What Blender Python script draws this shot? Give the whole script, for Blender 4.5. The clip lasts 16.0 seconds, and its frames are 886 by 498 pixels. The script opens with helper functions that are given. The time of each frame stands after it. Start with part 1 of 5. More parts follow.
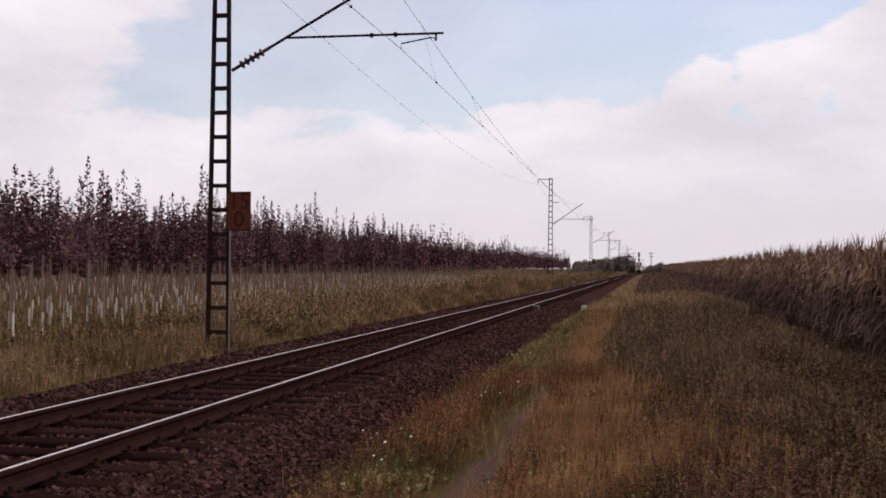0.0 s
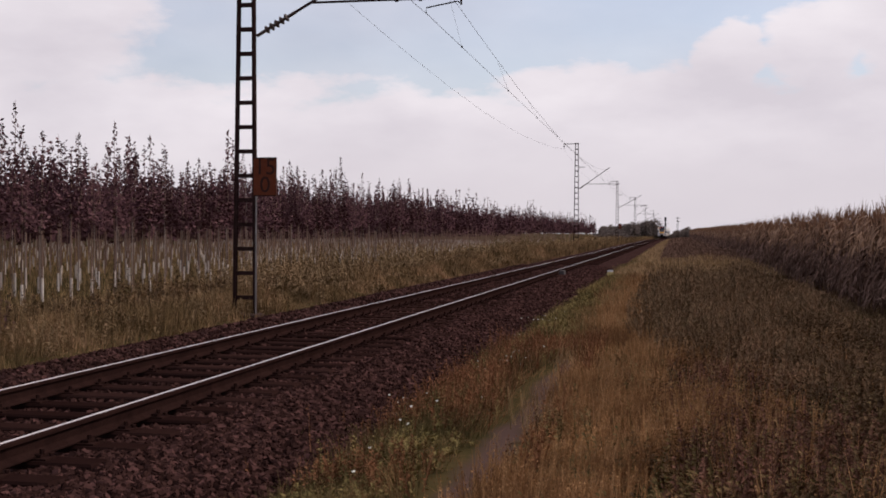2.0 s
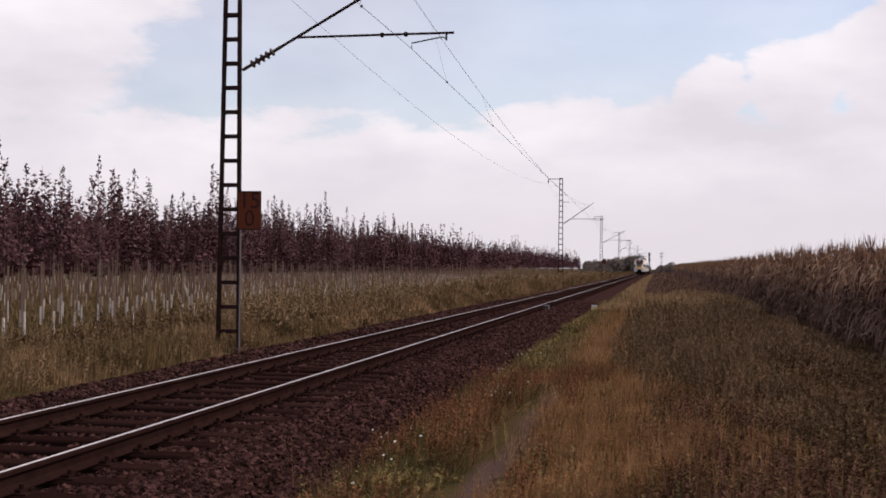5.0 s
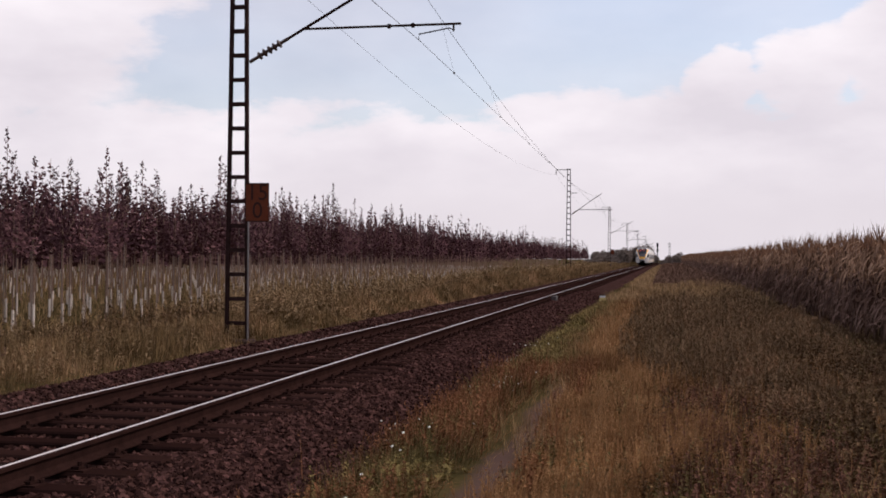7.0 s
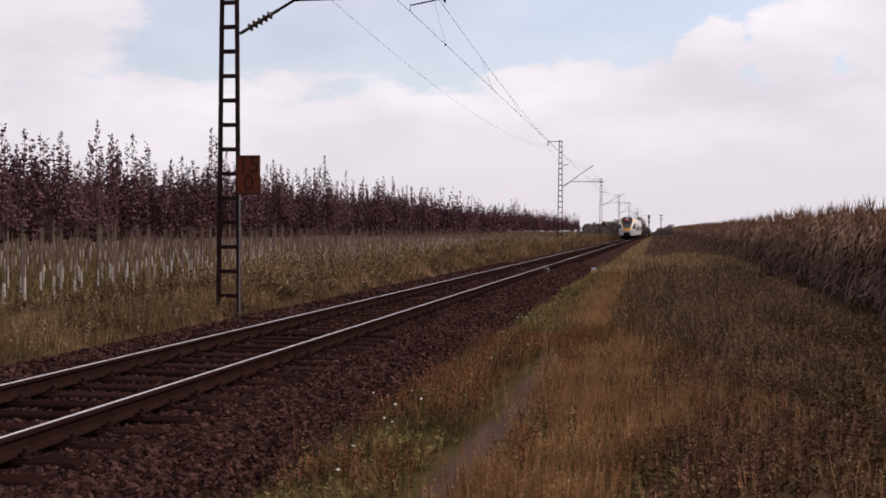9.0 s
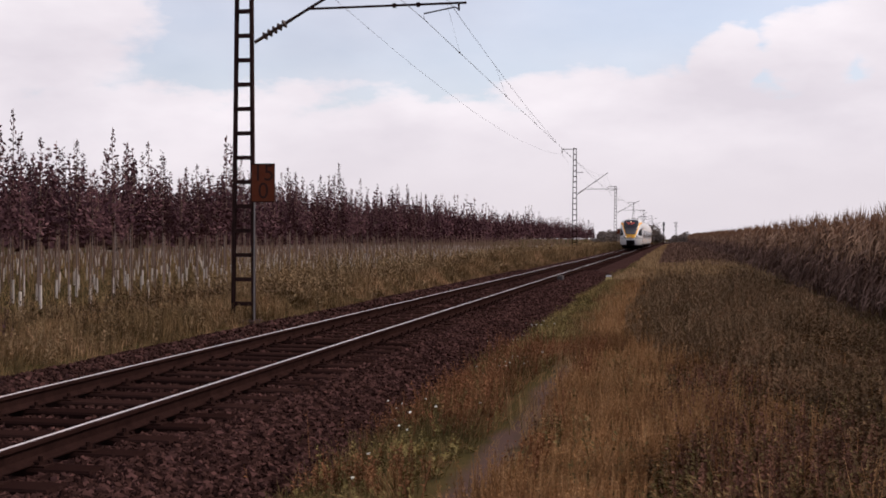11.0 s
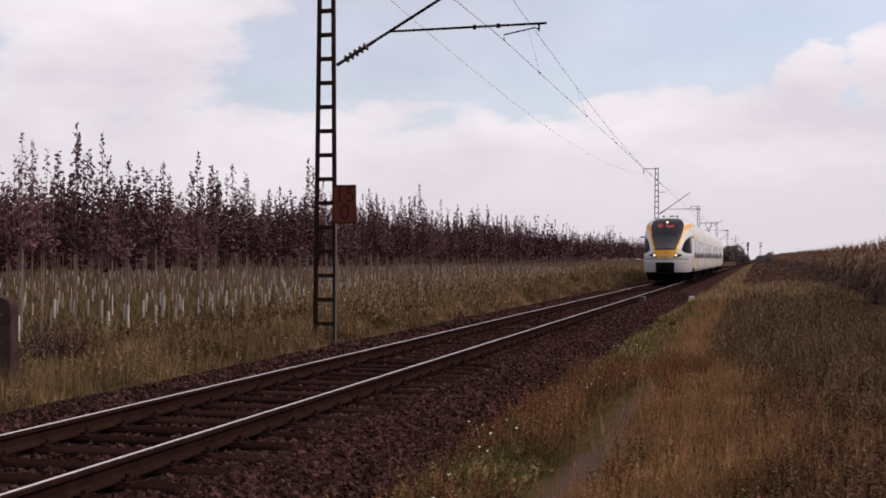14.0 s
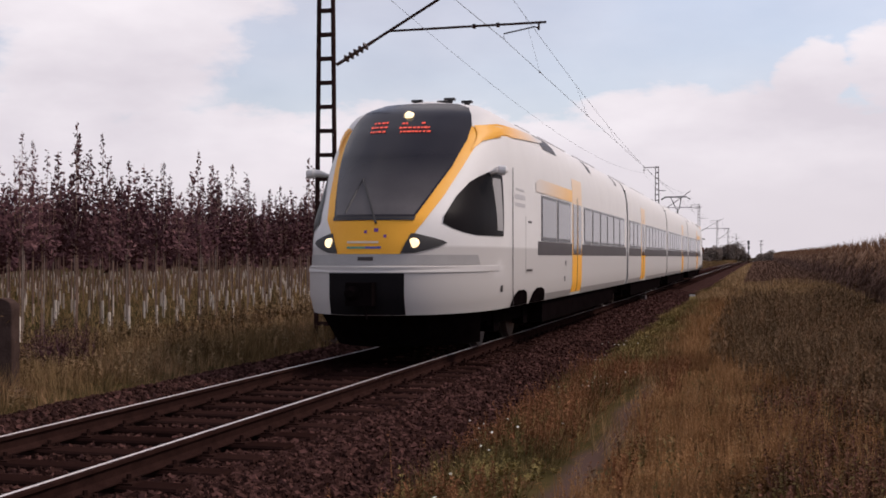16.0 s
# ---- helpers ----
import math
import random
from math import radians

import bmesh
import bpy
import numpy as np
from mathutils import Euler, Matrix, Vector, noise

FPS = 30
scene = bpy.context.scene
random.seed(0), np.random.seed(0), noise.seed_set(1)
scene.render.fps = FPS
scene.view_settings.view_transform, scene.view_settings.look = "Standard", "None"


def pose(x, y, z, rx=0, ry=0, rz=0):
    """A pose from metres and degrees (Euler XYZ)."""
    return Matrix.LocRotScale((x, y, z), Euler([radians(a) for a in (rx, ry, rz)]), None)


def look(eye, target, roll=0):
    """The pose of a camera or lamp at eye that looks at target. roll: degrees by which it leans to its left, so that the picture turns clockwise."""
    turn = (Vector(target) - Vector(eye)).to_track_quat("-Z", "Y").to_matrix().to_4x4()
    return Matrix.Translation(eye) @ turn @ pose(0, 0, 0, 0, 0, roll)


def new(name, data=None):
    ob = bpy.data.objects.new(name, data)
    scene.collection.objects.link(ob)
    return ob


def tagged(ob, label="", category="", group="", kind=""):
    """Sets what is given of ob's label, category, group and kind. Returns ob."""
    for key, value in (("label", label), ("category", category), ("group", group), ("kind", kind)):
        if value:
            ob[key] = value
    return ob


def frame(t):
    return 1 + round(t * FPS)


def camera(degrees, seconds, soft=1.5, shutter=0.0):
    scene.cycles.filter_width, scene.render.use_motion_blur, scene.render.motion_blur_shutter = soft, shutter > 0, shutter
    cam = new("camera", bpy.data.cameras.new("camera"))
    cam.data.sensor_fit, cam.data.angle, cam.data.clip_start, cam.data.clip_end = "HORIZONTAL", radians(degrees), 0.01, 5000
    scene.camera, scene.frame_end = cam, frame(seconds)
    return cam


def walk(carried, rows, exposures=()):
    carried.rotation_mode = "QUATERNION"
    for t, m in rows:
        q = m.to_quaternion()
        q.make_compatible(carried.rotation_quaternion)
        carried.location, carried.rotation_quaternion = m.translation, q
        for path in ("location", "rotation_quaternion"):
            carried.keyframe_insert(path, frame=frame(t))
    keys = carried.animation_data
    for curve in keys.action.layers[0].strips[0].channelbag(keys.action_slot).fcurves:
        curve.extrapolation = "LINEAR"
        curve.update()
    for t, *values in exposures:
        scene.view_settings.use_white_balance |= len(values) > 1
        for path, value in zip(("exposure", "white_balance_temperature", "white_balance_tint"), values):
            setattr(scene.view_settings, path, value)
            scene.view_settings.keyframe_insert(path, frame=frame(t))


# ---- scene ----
cam = camera(40.945, 16.0, soft=1.75)
# Metres; the track runs along +y with the rail tops at z = 0 and the track's middle at x = 0.
EYE = (5.24, 0.0, 1.464)
LOOKS = [(0.0, 9.76, 0.87, -0.53), (0.5, 10.64, 0.77, -0.22), (1.0, 10.97, -0.33, 0.07), (1.5, 11.35, -0.96, -0.27),
         (2.0, 11.00, -0.82, -0.42), (2.5, 10.91, -0.59, -0.55), (3.0, 10.87, 0.16, -0.44), (3.5, 10.76, -0.01, -0.61),
         (4.0, 10.82, -0.04, -0.66), (4.5, 10.45, 0.39, -0.65), (4.7, 10.23, 0.86, -0.63), (7.0, 10.63, 0.42, -0.43),
         (7.5, 10.32, 0.34, -0.50), (8.0, 9.78, 0.26, -0.60), (8.5, 9.92, -0.04, -0.51), (9.0, 10.23, -0.92, -0.33),
         (9.2, 10.48, -1.38, -0.34), (11.3, 11.14, -0.47, -0.17), (11.5, 11.50, -0.47, -0.20), (12.0, 12.82, -0.39, -0.27),
         (12.5, 13.86, -0.47, -0.24), (13.0, 14.51, -0.44, -0.32), (13.5, 14.71, -0.35, -0.34), (14.0, 14.80, 0.43, -0.19),
         (14.5, 14.89, 0.46, -0.13), (15.0, 14.91, 0.46, 0.06), (15.5, 14.91, 0.42, 0.04), (16.0, 14.83, 0.40, 0.03)]
EXPOSURE = [(0.0, 0.02), (0.5, -0.06), (1.0, -0.17), (1.5, -0.2), (2.0, -0.1), (2.5, 0.03), (4.5, 0.05), (9.0, 0.05), (11.5, 0.05), (12.5, 0.0), (16.0, -0.02)]
walk(cam, [(t, pose(*EYE, 90 + pitch, roll, yaw)) for t, yaw, pitch, roll in LOOKS], exposures=[(t, stops, 6500, 16) for t, stops in EXPOSURE])


# ---- light ----
def sky_world():
    world = bpy.data.worlds.new("sky")
    scene.world = world
    world.use_nodes = True
    nt = world.node_tree
    n, l = nt.nodes, nt.links
    n.clear()
    out, bg = n.new("ShaderNodeOutputWorld"), n.new("ShaderNodeBackground")
    sky = n.new("ShaderNodeTexSky")
    sky.sky_type, sky.sun_disc = "NISHITA", False
    sky.sun_elevation, sky.sun_rotation = radians(44), radians(62)
    sky.dust_density, sky.air_density, sky.ozone_density = 0.8, 1.1, 2.0
    scale = n.new("ShaderNodeVectorMath")
    scale.operation = "SCALE"
    scale.inputs["Scale"].default_value = 0.13
    l.new(sky.outputs[0], scale.inputs[0])
    def math_node(op, x, y=None, clamp=False):
        m = n.new("ShaderNodeMath")
        m.operation, m.use_clamp = op, clamp
        for i, v in enumerate((x, y)):
            if v is None:
                continue
            if isinstance(v, (int, float)):
                m.inputs[i].default_value = v
            else:
                l.new(v, m.inputs[i])
        return m.outputs[0]

    def ramp_down(v, lo, hi):
        r = n.new("ShaderNodeMapRange")
        r.interpolation_type = "SMOOTHSTEP"
        r.inputs["From Min"].default_value, r.inputs["From Max"].default_value = lo, hi
        r.inputs["To Min"].default_value, r.inputs["To Max"].default_value = 1.0, 0.0
        l.new(v, r.inputs[0])
        return r.outputs[0]

    # broken cloud, flattened towards the horizon
    tc, mp = n.new("ShaderNodeTexCoord"), n.new("ShaderNodeMapping")
    mp.inputs["Scale"].default_value = (1.0, 1.0, 2.4)
    mp.inputs["Location"].default_value = (0.35, 0.1, 0.12)
    l.new(tc.outputs["Generated"], mp.inputs[0])
    big = n.new("ShaderNodeTexNoise")
    big.inputs["Scale"].default_value, big.inputs["Detail"].default_value, big.inputs["Roughness"].default_value = 9.0, 10.0, 0.56
    l.new(mp.outputs[0], big.inputs[0])
    wisp = math_node("SUBTRACT", big.outputs[0], 0.5)
    sep = n.new("ShaderNodeSeparateXYZ")
    l.new(tc.outputs["Generated"], sep.inputs[0])
    # the cloud bank that stands over the horizon, its upper edge broken up
    edge = math_node("MULTIPLY_ADD", wisp, -0.13)
    l.new(sep.outputs[2], edge.node.inputs[2])
    bank = ramp_down(edge, 0.118, 0.146)
    # single cloud masses higher up: direction and width
    cover = bank
    for (az, el), size in (((-30, 12), 0.13), ((2.6, 8.0), 0.03), ((6.4, 8.2), 0.044), ((10.6, 8.4), 0.056), ((-40, 24), 0.2), ((30, 20), 0.2), ((-5, 34), 0.28), ((70, 30), 0.5), ((-90, 35), 0.35), ((150, 50), 0.3)):
        d = n.new("ShaderNodeVectorMath")
        d.operation = "DISTANCE"
        l.new(tc.outputs["Generated"], d.inputs[0])
        d.inputs[1].default_value = (math.sin(radians(az)) * math.cos(radians(el)), math.cos(radians(az)) * math.cos(radians(el)), math.sin(radians(el)))
        q = math_node("MULTIPLY_ADD", wisp, -0.55 * size ** 0.5)
        l.new(d.outputs["Value"], q.node.inputs[2])
        cover = math_node("MAXIMUM", cover, ramp_down(q, size * 0.72, size * 1.2))
    # a thin white veil over the blue
    veil = n.new("ShaderNodeTexNoise")
    veil.inputs["Scale"].default_value, veil.inputs["Detail"].default_value = 2.5, 7.0
    l.new(mp.outputs[0], veil.inputs[0])
    most = math_node("MAXIMUM", cover, math_node("MULTIPLY_ADD", veil.outputs[0], 0.9)).node
    most.inputs[1].links[0].from_node.inputs[2].default_value = 0.06
    tone = n.new("ShaderNodeTexNoise")
    tone.inputs["Scale"].default_value, tone.inputs["Detail"].default_value = 7.0, 8.0
    l.new(mp.outputs[0], tone.inputs[0])
    ramp = n.new("ShaderNodeValToRGB")
    ramp.color_ramp.elements[0].position, ramp.color_ramp.elements[0].color = 0.3, (0.72, 0.69, 0.73, 1)
    ramp.color_ramp.elements[1].position, ramp.color_ramp.elements[1].color = 0.7, (0.93, 0.90, 0.92, 1)
    l.new(tone.outputs[0], ramp.inputs[0])
    # even, slightly greyer haze low down
    low = n.new("ShaderNodeMix")
    low.data_type = "RGBA"
    low.inputs[7].default_value = (0.735, 0.70, 0.725, 1)
    l.new(math_node("MULTIPLY", ramp_down(sep.outputs[2], 0.02, 0.105), 0.85), low.inputs[0])
    l.new(ramp.outputs[0], low.inputs[6])
    mix = n.new("ShaderNodeMix")
    mix.data_type = "RGBA"
    l.new(most.outputs[0], mix.inputs[0])
    l.new(scale.outputs[0], mix.inputs[6])
    l.new(low.outputs[2], mix.inputs[7])
    l.new(mix.outputs[2], bg.inputs[0])
    l.new(bg.outputs[0], out.inputs[0])


sky_world()
sun = new("sun", bpy.data.lights.new("sun", "SUN"))
sun.data.energy, sun.data.angle, sun.data.color = 2.3, radians(10), (1.0, 0.895, 0.785)
sun.matrix_world = look((42, 22, 46), (0, 0, 0))


# ---- materials ----
def material(name, a, b, rough=0.8, metal=0.0, scale=8.0, bump=0.0, c=None, fine=60.0, island=False, obj=False, plant=False, spec=None, emit=0.0, trans=0.0):
    """Two colours mixed by noise at two scales; island or obj: by a random value for each leaf or piece as well.
    plant: tone changes from patch to patch and from plant to plant, less from leaf to leaf."""
    if plant:
        island, fine = True, 4.5
    m = bpy.data.materials.new(name)
    m.use_nodes = True
    nt = m.node_tree
    n, l = nt.nodes, nt.links
    p = n["Principled BSDF"]
    p.inputs["Roughness"].default_value, p.inputs["Metallic"].default_value = rough, metal
    p.inputs["Specular IOR Level"].default_value = spec if spec is not None else (0.0 if rough >= 0.7 else 0.4)
    tc = n.new("ShaderNodeTexCoord")
    coarse, small = n.new("ShaderNodeTexNoise"), n.new("ShaderNodeTexNoise")
    coarse.inputs["Scale"].default_value, coarse.inputs["Detail"].default_value = scale, 5.0
    small.inputs["Scale"].default_value, small.inputs["Detail"].default_value = fine, 3.0
    l.new(tc.outputs["Object"], coarse.inputs[0])
    l.new(tc.outputs["Object"], small.inputs[0])
    f = n.new("ShaderNodeMix")
    f.inputs[0].default_value = 0.4
    l.new(coarse.outputs[0], f.inputs[2])
    l.new(small.outputs[0], f.inputs[3])
    value = f.outputs[0]
    if island or obj:
        rnd = n.new("ShaderNodeNewGeometry") if island else n.new("ShaderNodeObjectInfo")
        g = n.new("ShaderNodeMix")
        g.inputs[0].default_value = 0.3 if plant else 0.55
        if plant:
            wide = n.new("ShaderNodeMapRange")
            wide.inputs["From Min"].default_value, wide.inputs["From Max"].default_value = 0.36, 0.64
            l.new(value, wide.inputs[0])
            value = wide.outputs[0]
        l.new(value, g.inputs[2])
        l.new(rnd.outputs["Random Per Island" if island else "Random"], g.inputs[3])
        value = g.outputs[0]
    r = n.new("ShaderNodeValToRGB")
    lo, hi = (0.15, 0.85) if (island or obj) else (0.33, 0.67)
    r.color_ramp.elements[0].position, r.color_ramp.elements[0].color = lo, (*a, 1)
    r.color_ramp.elements[1].position, r.color_ramp.elements[1].color = hi, (*b, 1)
    if c:
        e = r.color_ramp.elements.new((lo + hi) / 2)
        e.color = (*c, 1)
    l.new(value, r.inputs[0])
    l.new(r.outputs[0], p.inputs["Base Color"])
    if bump:
        bp = n.new("ShaderNodeBump")
        bp.inputs["Strength"].default_value, bp.inputs["Distance"].default_value = bump, 0.02
        l.new(f.outputs[0], bp.inputs["Height"])
        l.new(bp.outputs[0], p.inputs["Normal"])
    if emit:
        l.new(r.outputs[0], p.inputs["Emission Color"])
        p.inputs["Emission Strength"].default_value = emit
    if trans:
        p.inputs["Transmission Weight"].default_value = trans
    return m


M_RAIL = material("rail_steel", (0.016, 0.0078, 0.0068), (0.034, 0.0165, 0.0138), 0.85, 0.0, 6, 0.2)
M_RAILTOP = material("rail_running_surface", (0.7, 0.62, 0.59), (0.82, 0.74, 0.71), 0.38, 1.0, 3)
M_SLEEPER = material("sleeper_timber", (0.0125, 0.0057, 0.005), (0.036, 0.0175, 0.0146), 0.9, 0, 5, 0.6, obj=True)
M_BALLAST = material("ballast_gravel", (0.016, 0.0078, 0.007), (0.062, 0.032, 0.028), 0.95, 0, 14, 1.0, fine=40)
M_STONE = material("ballast_stone", (0.0108, 0.0048, 0.0044), (0.116, 0.0555, 0.0485), 0.9, 0, 12, 0.5, island=True, c=(0.04, 0.0195, 0.0162))
M_STONE1 = material("ballast_stone_single", (0.0108, 0.0048, 0.0044), (0.116, 0.0555, 0.0485), 0.9, 0, 12, 0.5, obj=True, c=(0.04, 0.0195, 0.0162))
M_MAST = material("mast_painted_steel", (0.018, 0.0095, 0.009), (0.042, 0.023, 0.021), 0.8, 0.0, 4, 0.2)
M_WIRE = material("wire_copper", (0.06, 0.05, 0.05), (0.10, 0.085, 0.08), 0.6, 0.5, 4)
M_INS = material("insulator_glaze", (0.045, 0.025, 0.02), (0.07, 0.04, 0.03), 0.3)
M_SIGN = material("sign_rusty_orange", (0.111, 0.0306, 0.0162), (0.145, 0.0425, 0.0234), 0.7, 0, 9, 0.1)
M_SIGNINK = material("sign_ink", (0.035, 0.018, 0.014), (0.05, 0.025, 0.02), 0.7)
M_BLACK = material("black_paint", (0.012, 0.01, 0.011), (0.022, 0.018, 0.019), 0.5)
M_WHITEP = material("white_plastic", (0.55, 0.54, 0.55), (0.72, 0.71, 0.72), 0.6)
M_GUARD = material("pale_trunk_guards", (0.42, 0.34, 0.285), (0.88, 0.77, 0.67), 0.7, island=True)
M_GUARD1 = material("pale_trunk_guard", (0.5, 0.42, 0.36), (0.9, 0.8, 0.71), 0.7, obj=True)
M_TUBE = material("galvanised_tube", (0.17, 0.15, 0.145), (0.27, 0.24, 0.23), 0.55, 0.5, 5)
M_CONC = material("weathered_concrete", (0.035, 0.022, 0.019), (0.08, 0.052, 0.045), 0.9, 0, 7, 0.5)
M_BARK = material("young_bark", (0.16, 0.1, 0.076), (0.32, 0.212, 0.165), 0.9, 0, 8, 0.3, obj=True)
M_BARKS = material("young_bark_rows", (0.2, 0.12, 0.092), (0.42, 0.265, 0.202), 0.9, 0, 8, island=True)
M_STAKE = material("stake_wood", (0.22, 0.165, 0.14), (0.36, 0.28, 0.24), 0.9, 0, 8, obj=True)
M_LEAF = material("purple_leaves", (0.044, 0.0196, 0.0242), (0.178, 0.0945, 0.0955), 0.7, 0, 5, plant=True, c=(0.092, 0.0437, 0.0487))
M_VERGEW = material("verge_weed_leaves", (0.135, 0.093, 0.05), (0.37, 0.24, 0.134), 0.8, 0, 0.6, plant=True, c=(0.235, 0.16, 0.088))
M_PURPLEW = material("purple_brown_weeds", (0.1, 0.06, 0.044), (0.215, 0.13, 0.094), 0.8, 0, 0.8, plant=True, c=(0.15, 0.09, 0.066))
# far foliage: leaf colour lightened to stand for the haze of distance
M_HAZELEAF = material("far_leaves_paled_for_haze", (0.075, 0.06, 0.054), (0.19, 0.15, 0.128), 0.85, 0, 3, plant=True)
M_GRASSL = material("verge_grass", (0.082, 0.052, 0.0235), (0.43, 0.255, 0.14), 0.8, 0, 0.7, plant=True, c=(0.19, 0.125, 0.06))
M_GRASSG = material("orchard_grass", (0.21, 0.143, 0.066), (0.52, 0.34, 0.178), 0.8, 0, 0.7, plant=True)
M_TAN = material("dry_grass", (0.085, 0.044, 0.021), (0.46, 0.26, 0.128), 0.8, 0, 0.8, plant=True, c=(0.225, 0.117, 0.055))
M_WEED = material("low_weeds", (0.07, 0.056, 0.024), (0.29, 0.19, 0.09), 0.8, 0, 1.3, plant=True, c=(0.14, 0.105, 0.043))
M_STRAW = material("pale_grass", (0.19, 0.122, 0.06), (0.5, 0.325, 0.18), 0.8, 0, 0.8, plant=True, c=(0.33, 0.215, 0.11))
M_MUGW = material("dark_weed_leaves", (0.085, 0.056, 0.034), (0.24, 0.15, 0.085), 0.8, 0, 0.5, plant=True, c=(0.145, 0.098, 0.055))
M_DARKW = material("tall_weeds", (0.13, 0.083, 0.05), (0.36, 0.215, 0.125), 0.8, 0, 0.5, plant=True, c=(0.22, 0.143, 0.082))
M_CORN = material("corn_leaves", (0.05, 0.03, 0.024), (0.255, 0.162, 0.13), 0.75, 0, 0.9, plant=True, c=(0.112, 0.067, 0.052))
# upper maize leaves: drier, and sunlight is put into their lighter colour
M_SUNCORN = material("dry_sunlit_corn_tops", (0.108, 0.0624, 0.039), (0.36, 0.228, 0.15), 0.75, 0, 0.6, plant=True, c=(0.204, 0.12, 0.078))
M_TASSEL = material("corn_tassels", (0.16, 0.08, 0.045), (0.32, 0.18, 0.11), 0.8, 0, 2, island=True)
M_HEAD = material("grass_heads", (0.17, 0.086, 0.038), (0.60, 0.35, 0.165), 0.8, 0, 0.8, plant=True, c=(0.34, 0.182, 0.08))
M_RUSSET = material("russet_weeds", (0.084, 0.042, 0.0224), (0.384, 0.18, 0.091), 0.8, 0, 1.3, plant=True, c=(0.192, 0.0864, 0.042))
M_PLUM = material("plum_brown_weeds", (0.06, 0.028, 0.02), (0.23, 0.112, 0.075), 0.8, 0, 1.3, plant=True, c=(0.12, 0.058, 0.04))
M_GREENW = material("fresh_green_leaves", (0.12, 0.096, 0.038), (0.33, 0.25, 0.1), 0.8, 0, 1.3, plant=True)
M_SCREENSKY = material("windscreen_sky_reflection", (0.065, 0.058, 0.06), (0.1, 0.09, 0.091), 0.16, 0, 1.5, spec=0.26)
M_DEADW = material("brown_weed_leaves", (0.05, 0.031, 0.019), (0.20, 0.118, 0.064), 0.8, 0, 1.0, plant=True, c=(0.105, 0.066, 0.037))
M_MARK = material("pale_yellow_plastic", (0.55, 0.43, 0.16), (0.65, 0.52, 0.22), 0.6)
M_FLOWER = material("small_flowers", (0.6, 0.58, 0.48), (0.8, 0.78, 0.68), 0.7, island=True)
M_BODY = material("train_white_paint", (0.645, 0.618, 0.605), (0.69, 0.665, 0.65), 0.5, 0, 1.5, spec=0.25)
M_ROOF = material("train_roof_grey", (0.3, 0.28, 0.29), (0.38, 0.36, 0.37), 0.5, 0, 2)
M_ORANGE = material("train_orange_paint", (0.80, 0.36, 0.025), (0.86, 0.41, 0.035), 0.45, 0, 2, spec=0.25)
M_MARKG = material("pale_grey_print", (0.42, 0.4, 0.41), (0.5, 0.48, 0.48), 0.5)
M_CAB = material("cab_window_black_and_bay_shade", (0.008, 0.007, 0.008), (0.014, 0.012, 0.013), 0.35, 0, 2, spec=0.02)
M_APRON = material("train_apron_grey", (0.27, 0.255, 0.25), (0.33, 0.315, 0.31), 0.5, 0, 2)
M_SILL = material("train_sill_grey", (0.2, 0.18, 0.172), (0.26, 0.235, 0.225), 0.6, 0, 3)
M_SCREEN = material("windscreen_glass", (0.010, 0.008, 0.012), (0.016, 0.013, 0.018), 0.16, 0, 2, spec=0.26)
M_PALE = material("train_pale_print", (0.66, 0.50, 0.36), (0.68, 0.56, 0.46), 0.32, 0, 0.4)
M_LOGO = material("logo_violet", (0.12, 0.03, 0.2), (0.16, 0.05, 0.26), 0.4)
M_LOGOG = material("logo_green", (0.1, 0.25, 0.18), (0.13, 0.3, 0.24), 0.4)
M_LOGOB = material("logo_blue", (0.05, 0.07, 0.3), (0.07, 0.1, 0.36), 0.4)
M_GLASS = material("train_dark_glass", (0.010, 0.008, 0.010), (0.016, 0.013, 0.016), 0.2, 0, 2, spec=0.06)
M_WINDOW = material("train_side_glass", (0.07, 0.064, 0.066), (0.12, 0.112, 0.112), 0.12, 0, 1.2, spec=0.45)
M_BAND = material("train_grey_band", (0.04, 0.032, 0.032), (0.06, 0.048, 0.048), 0.4, 0, 2, spec=0.12)
# black running gear and fittings, darkened further for the shade beneath the train
M_UNDER = material("train_black_with_shade", (0.003, 0.002, 0.0022), (0.008, 0.0055, 0.0058), 0.85, 0, 4)
M_STEEL = material("wheel_steel", (0.08, 0.065, 0.06), (0.16, 0.13, 0.12), 0.5, 0.7, 5)
M_LAMP = material("headlamp_glow", (1.0, 0.72, 0.36), (1.0, 0.82, 0.5), 0.3, emit=1.5)
M_LED = material("led_red_glow", (0.8, 0.06, 0.03), (0.85, 0.1, 0.05), 0.5, emit=0.45)


def blend_along(m, axis, lo, hi, other):
    """Lets the paint m pass into another colour along one axis of its part, from lo to hi."""
    n, l = m.node_tree.nodes, m.node_tree.links
    base = n["Principled BSDF"].inputs["Base Color"]
    was = base.links[0].from_socket
    tc, sep, mr, mix = n.new("ShaderNodeTexCoord"), n.new("ShaderNodeSeparateXYZ"), n.new("ShaderNodeMapRange"), n.new("ShaderNodeMix")
    l.new(tc.outputs["Object"], sep.inputs[0])
    l.new(sep.outputs[axis], mr.inputs[0])
    mr.inputs["From Min"].default_value, mr.inputs["From Max"].default_value = lo, hi
    mix.data_type = "RGBA"
    l.new(mr.outputs[0], mix.inputs[0])
    l.new(was, mix.inputs[6])
    mix.inputs[7].default_value = (*other, 1)
    l.new(mix.outputs[2], base)
    return m


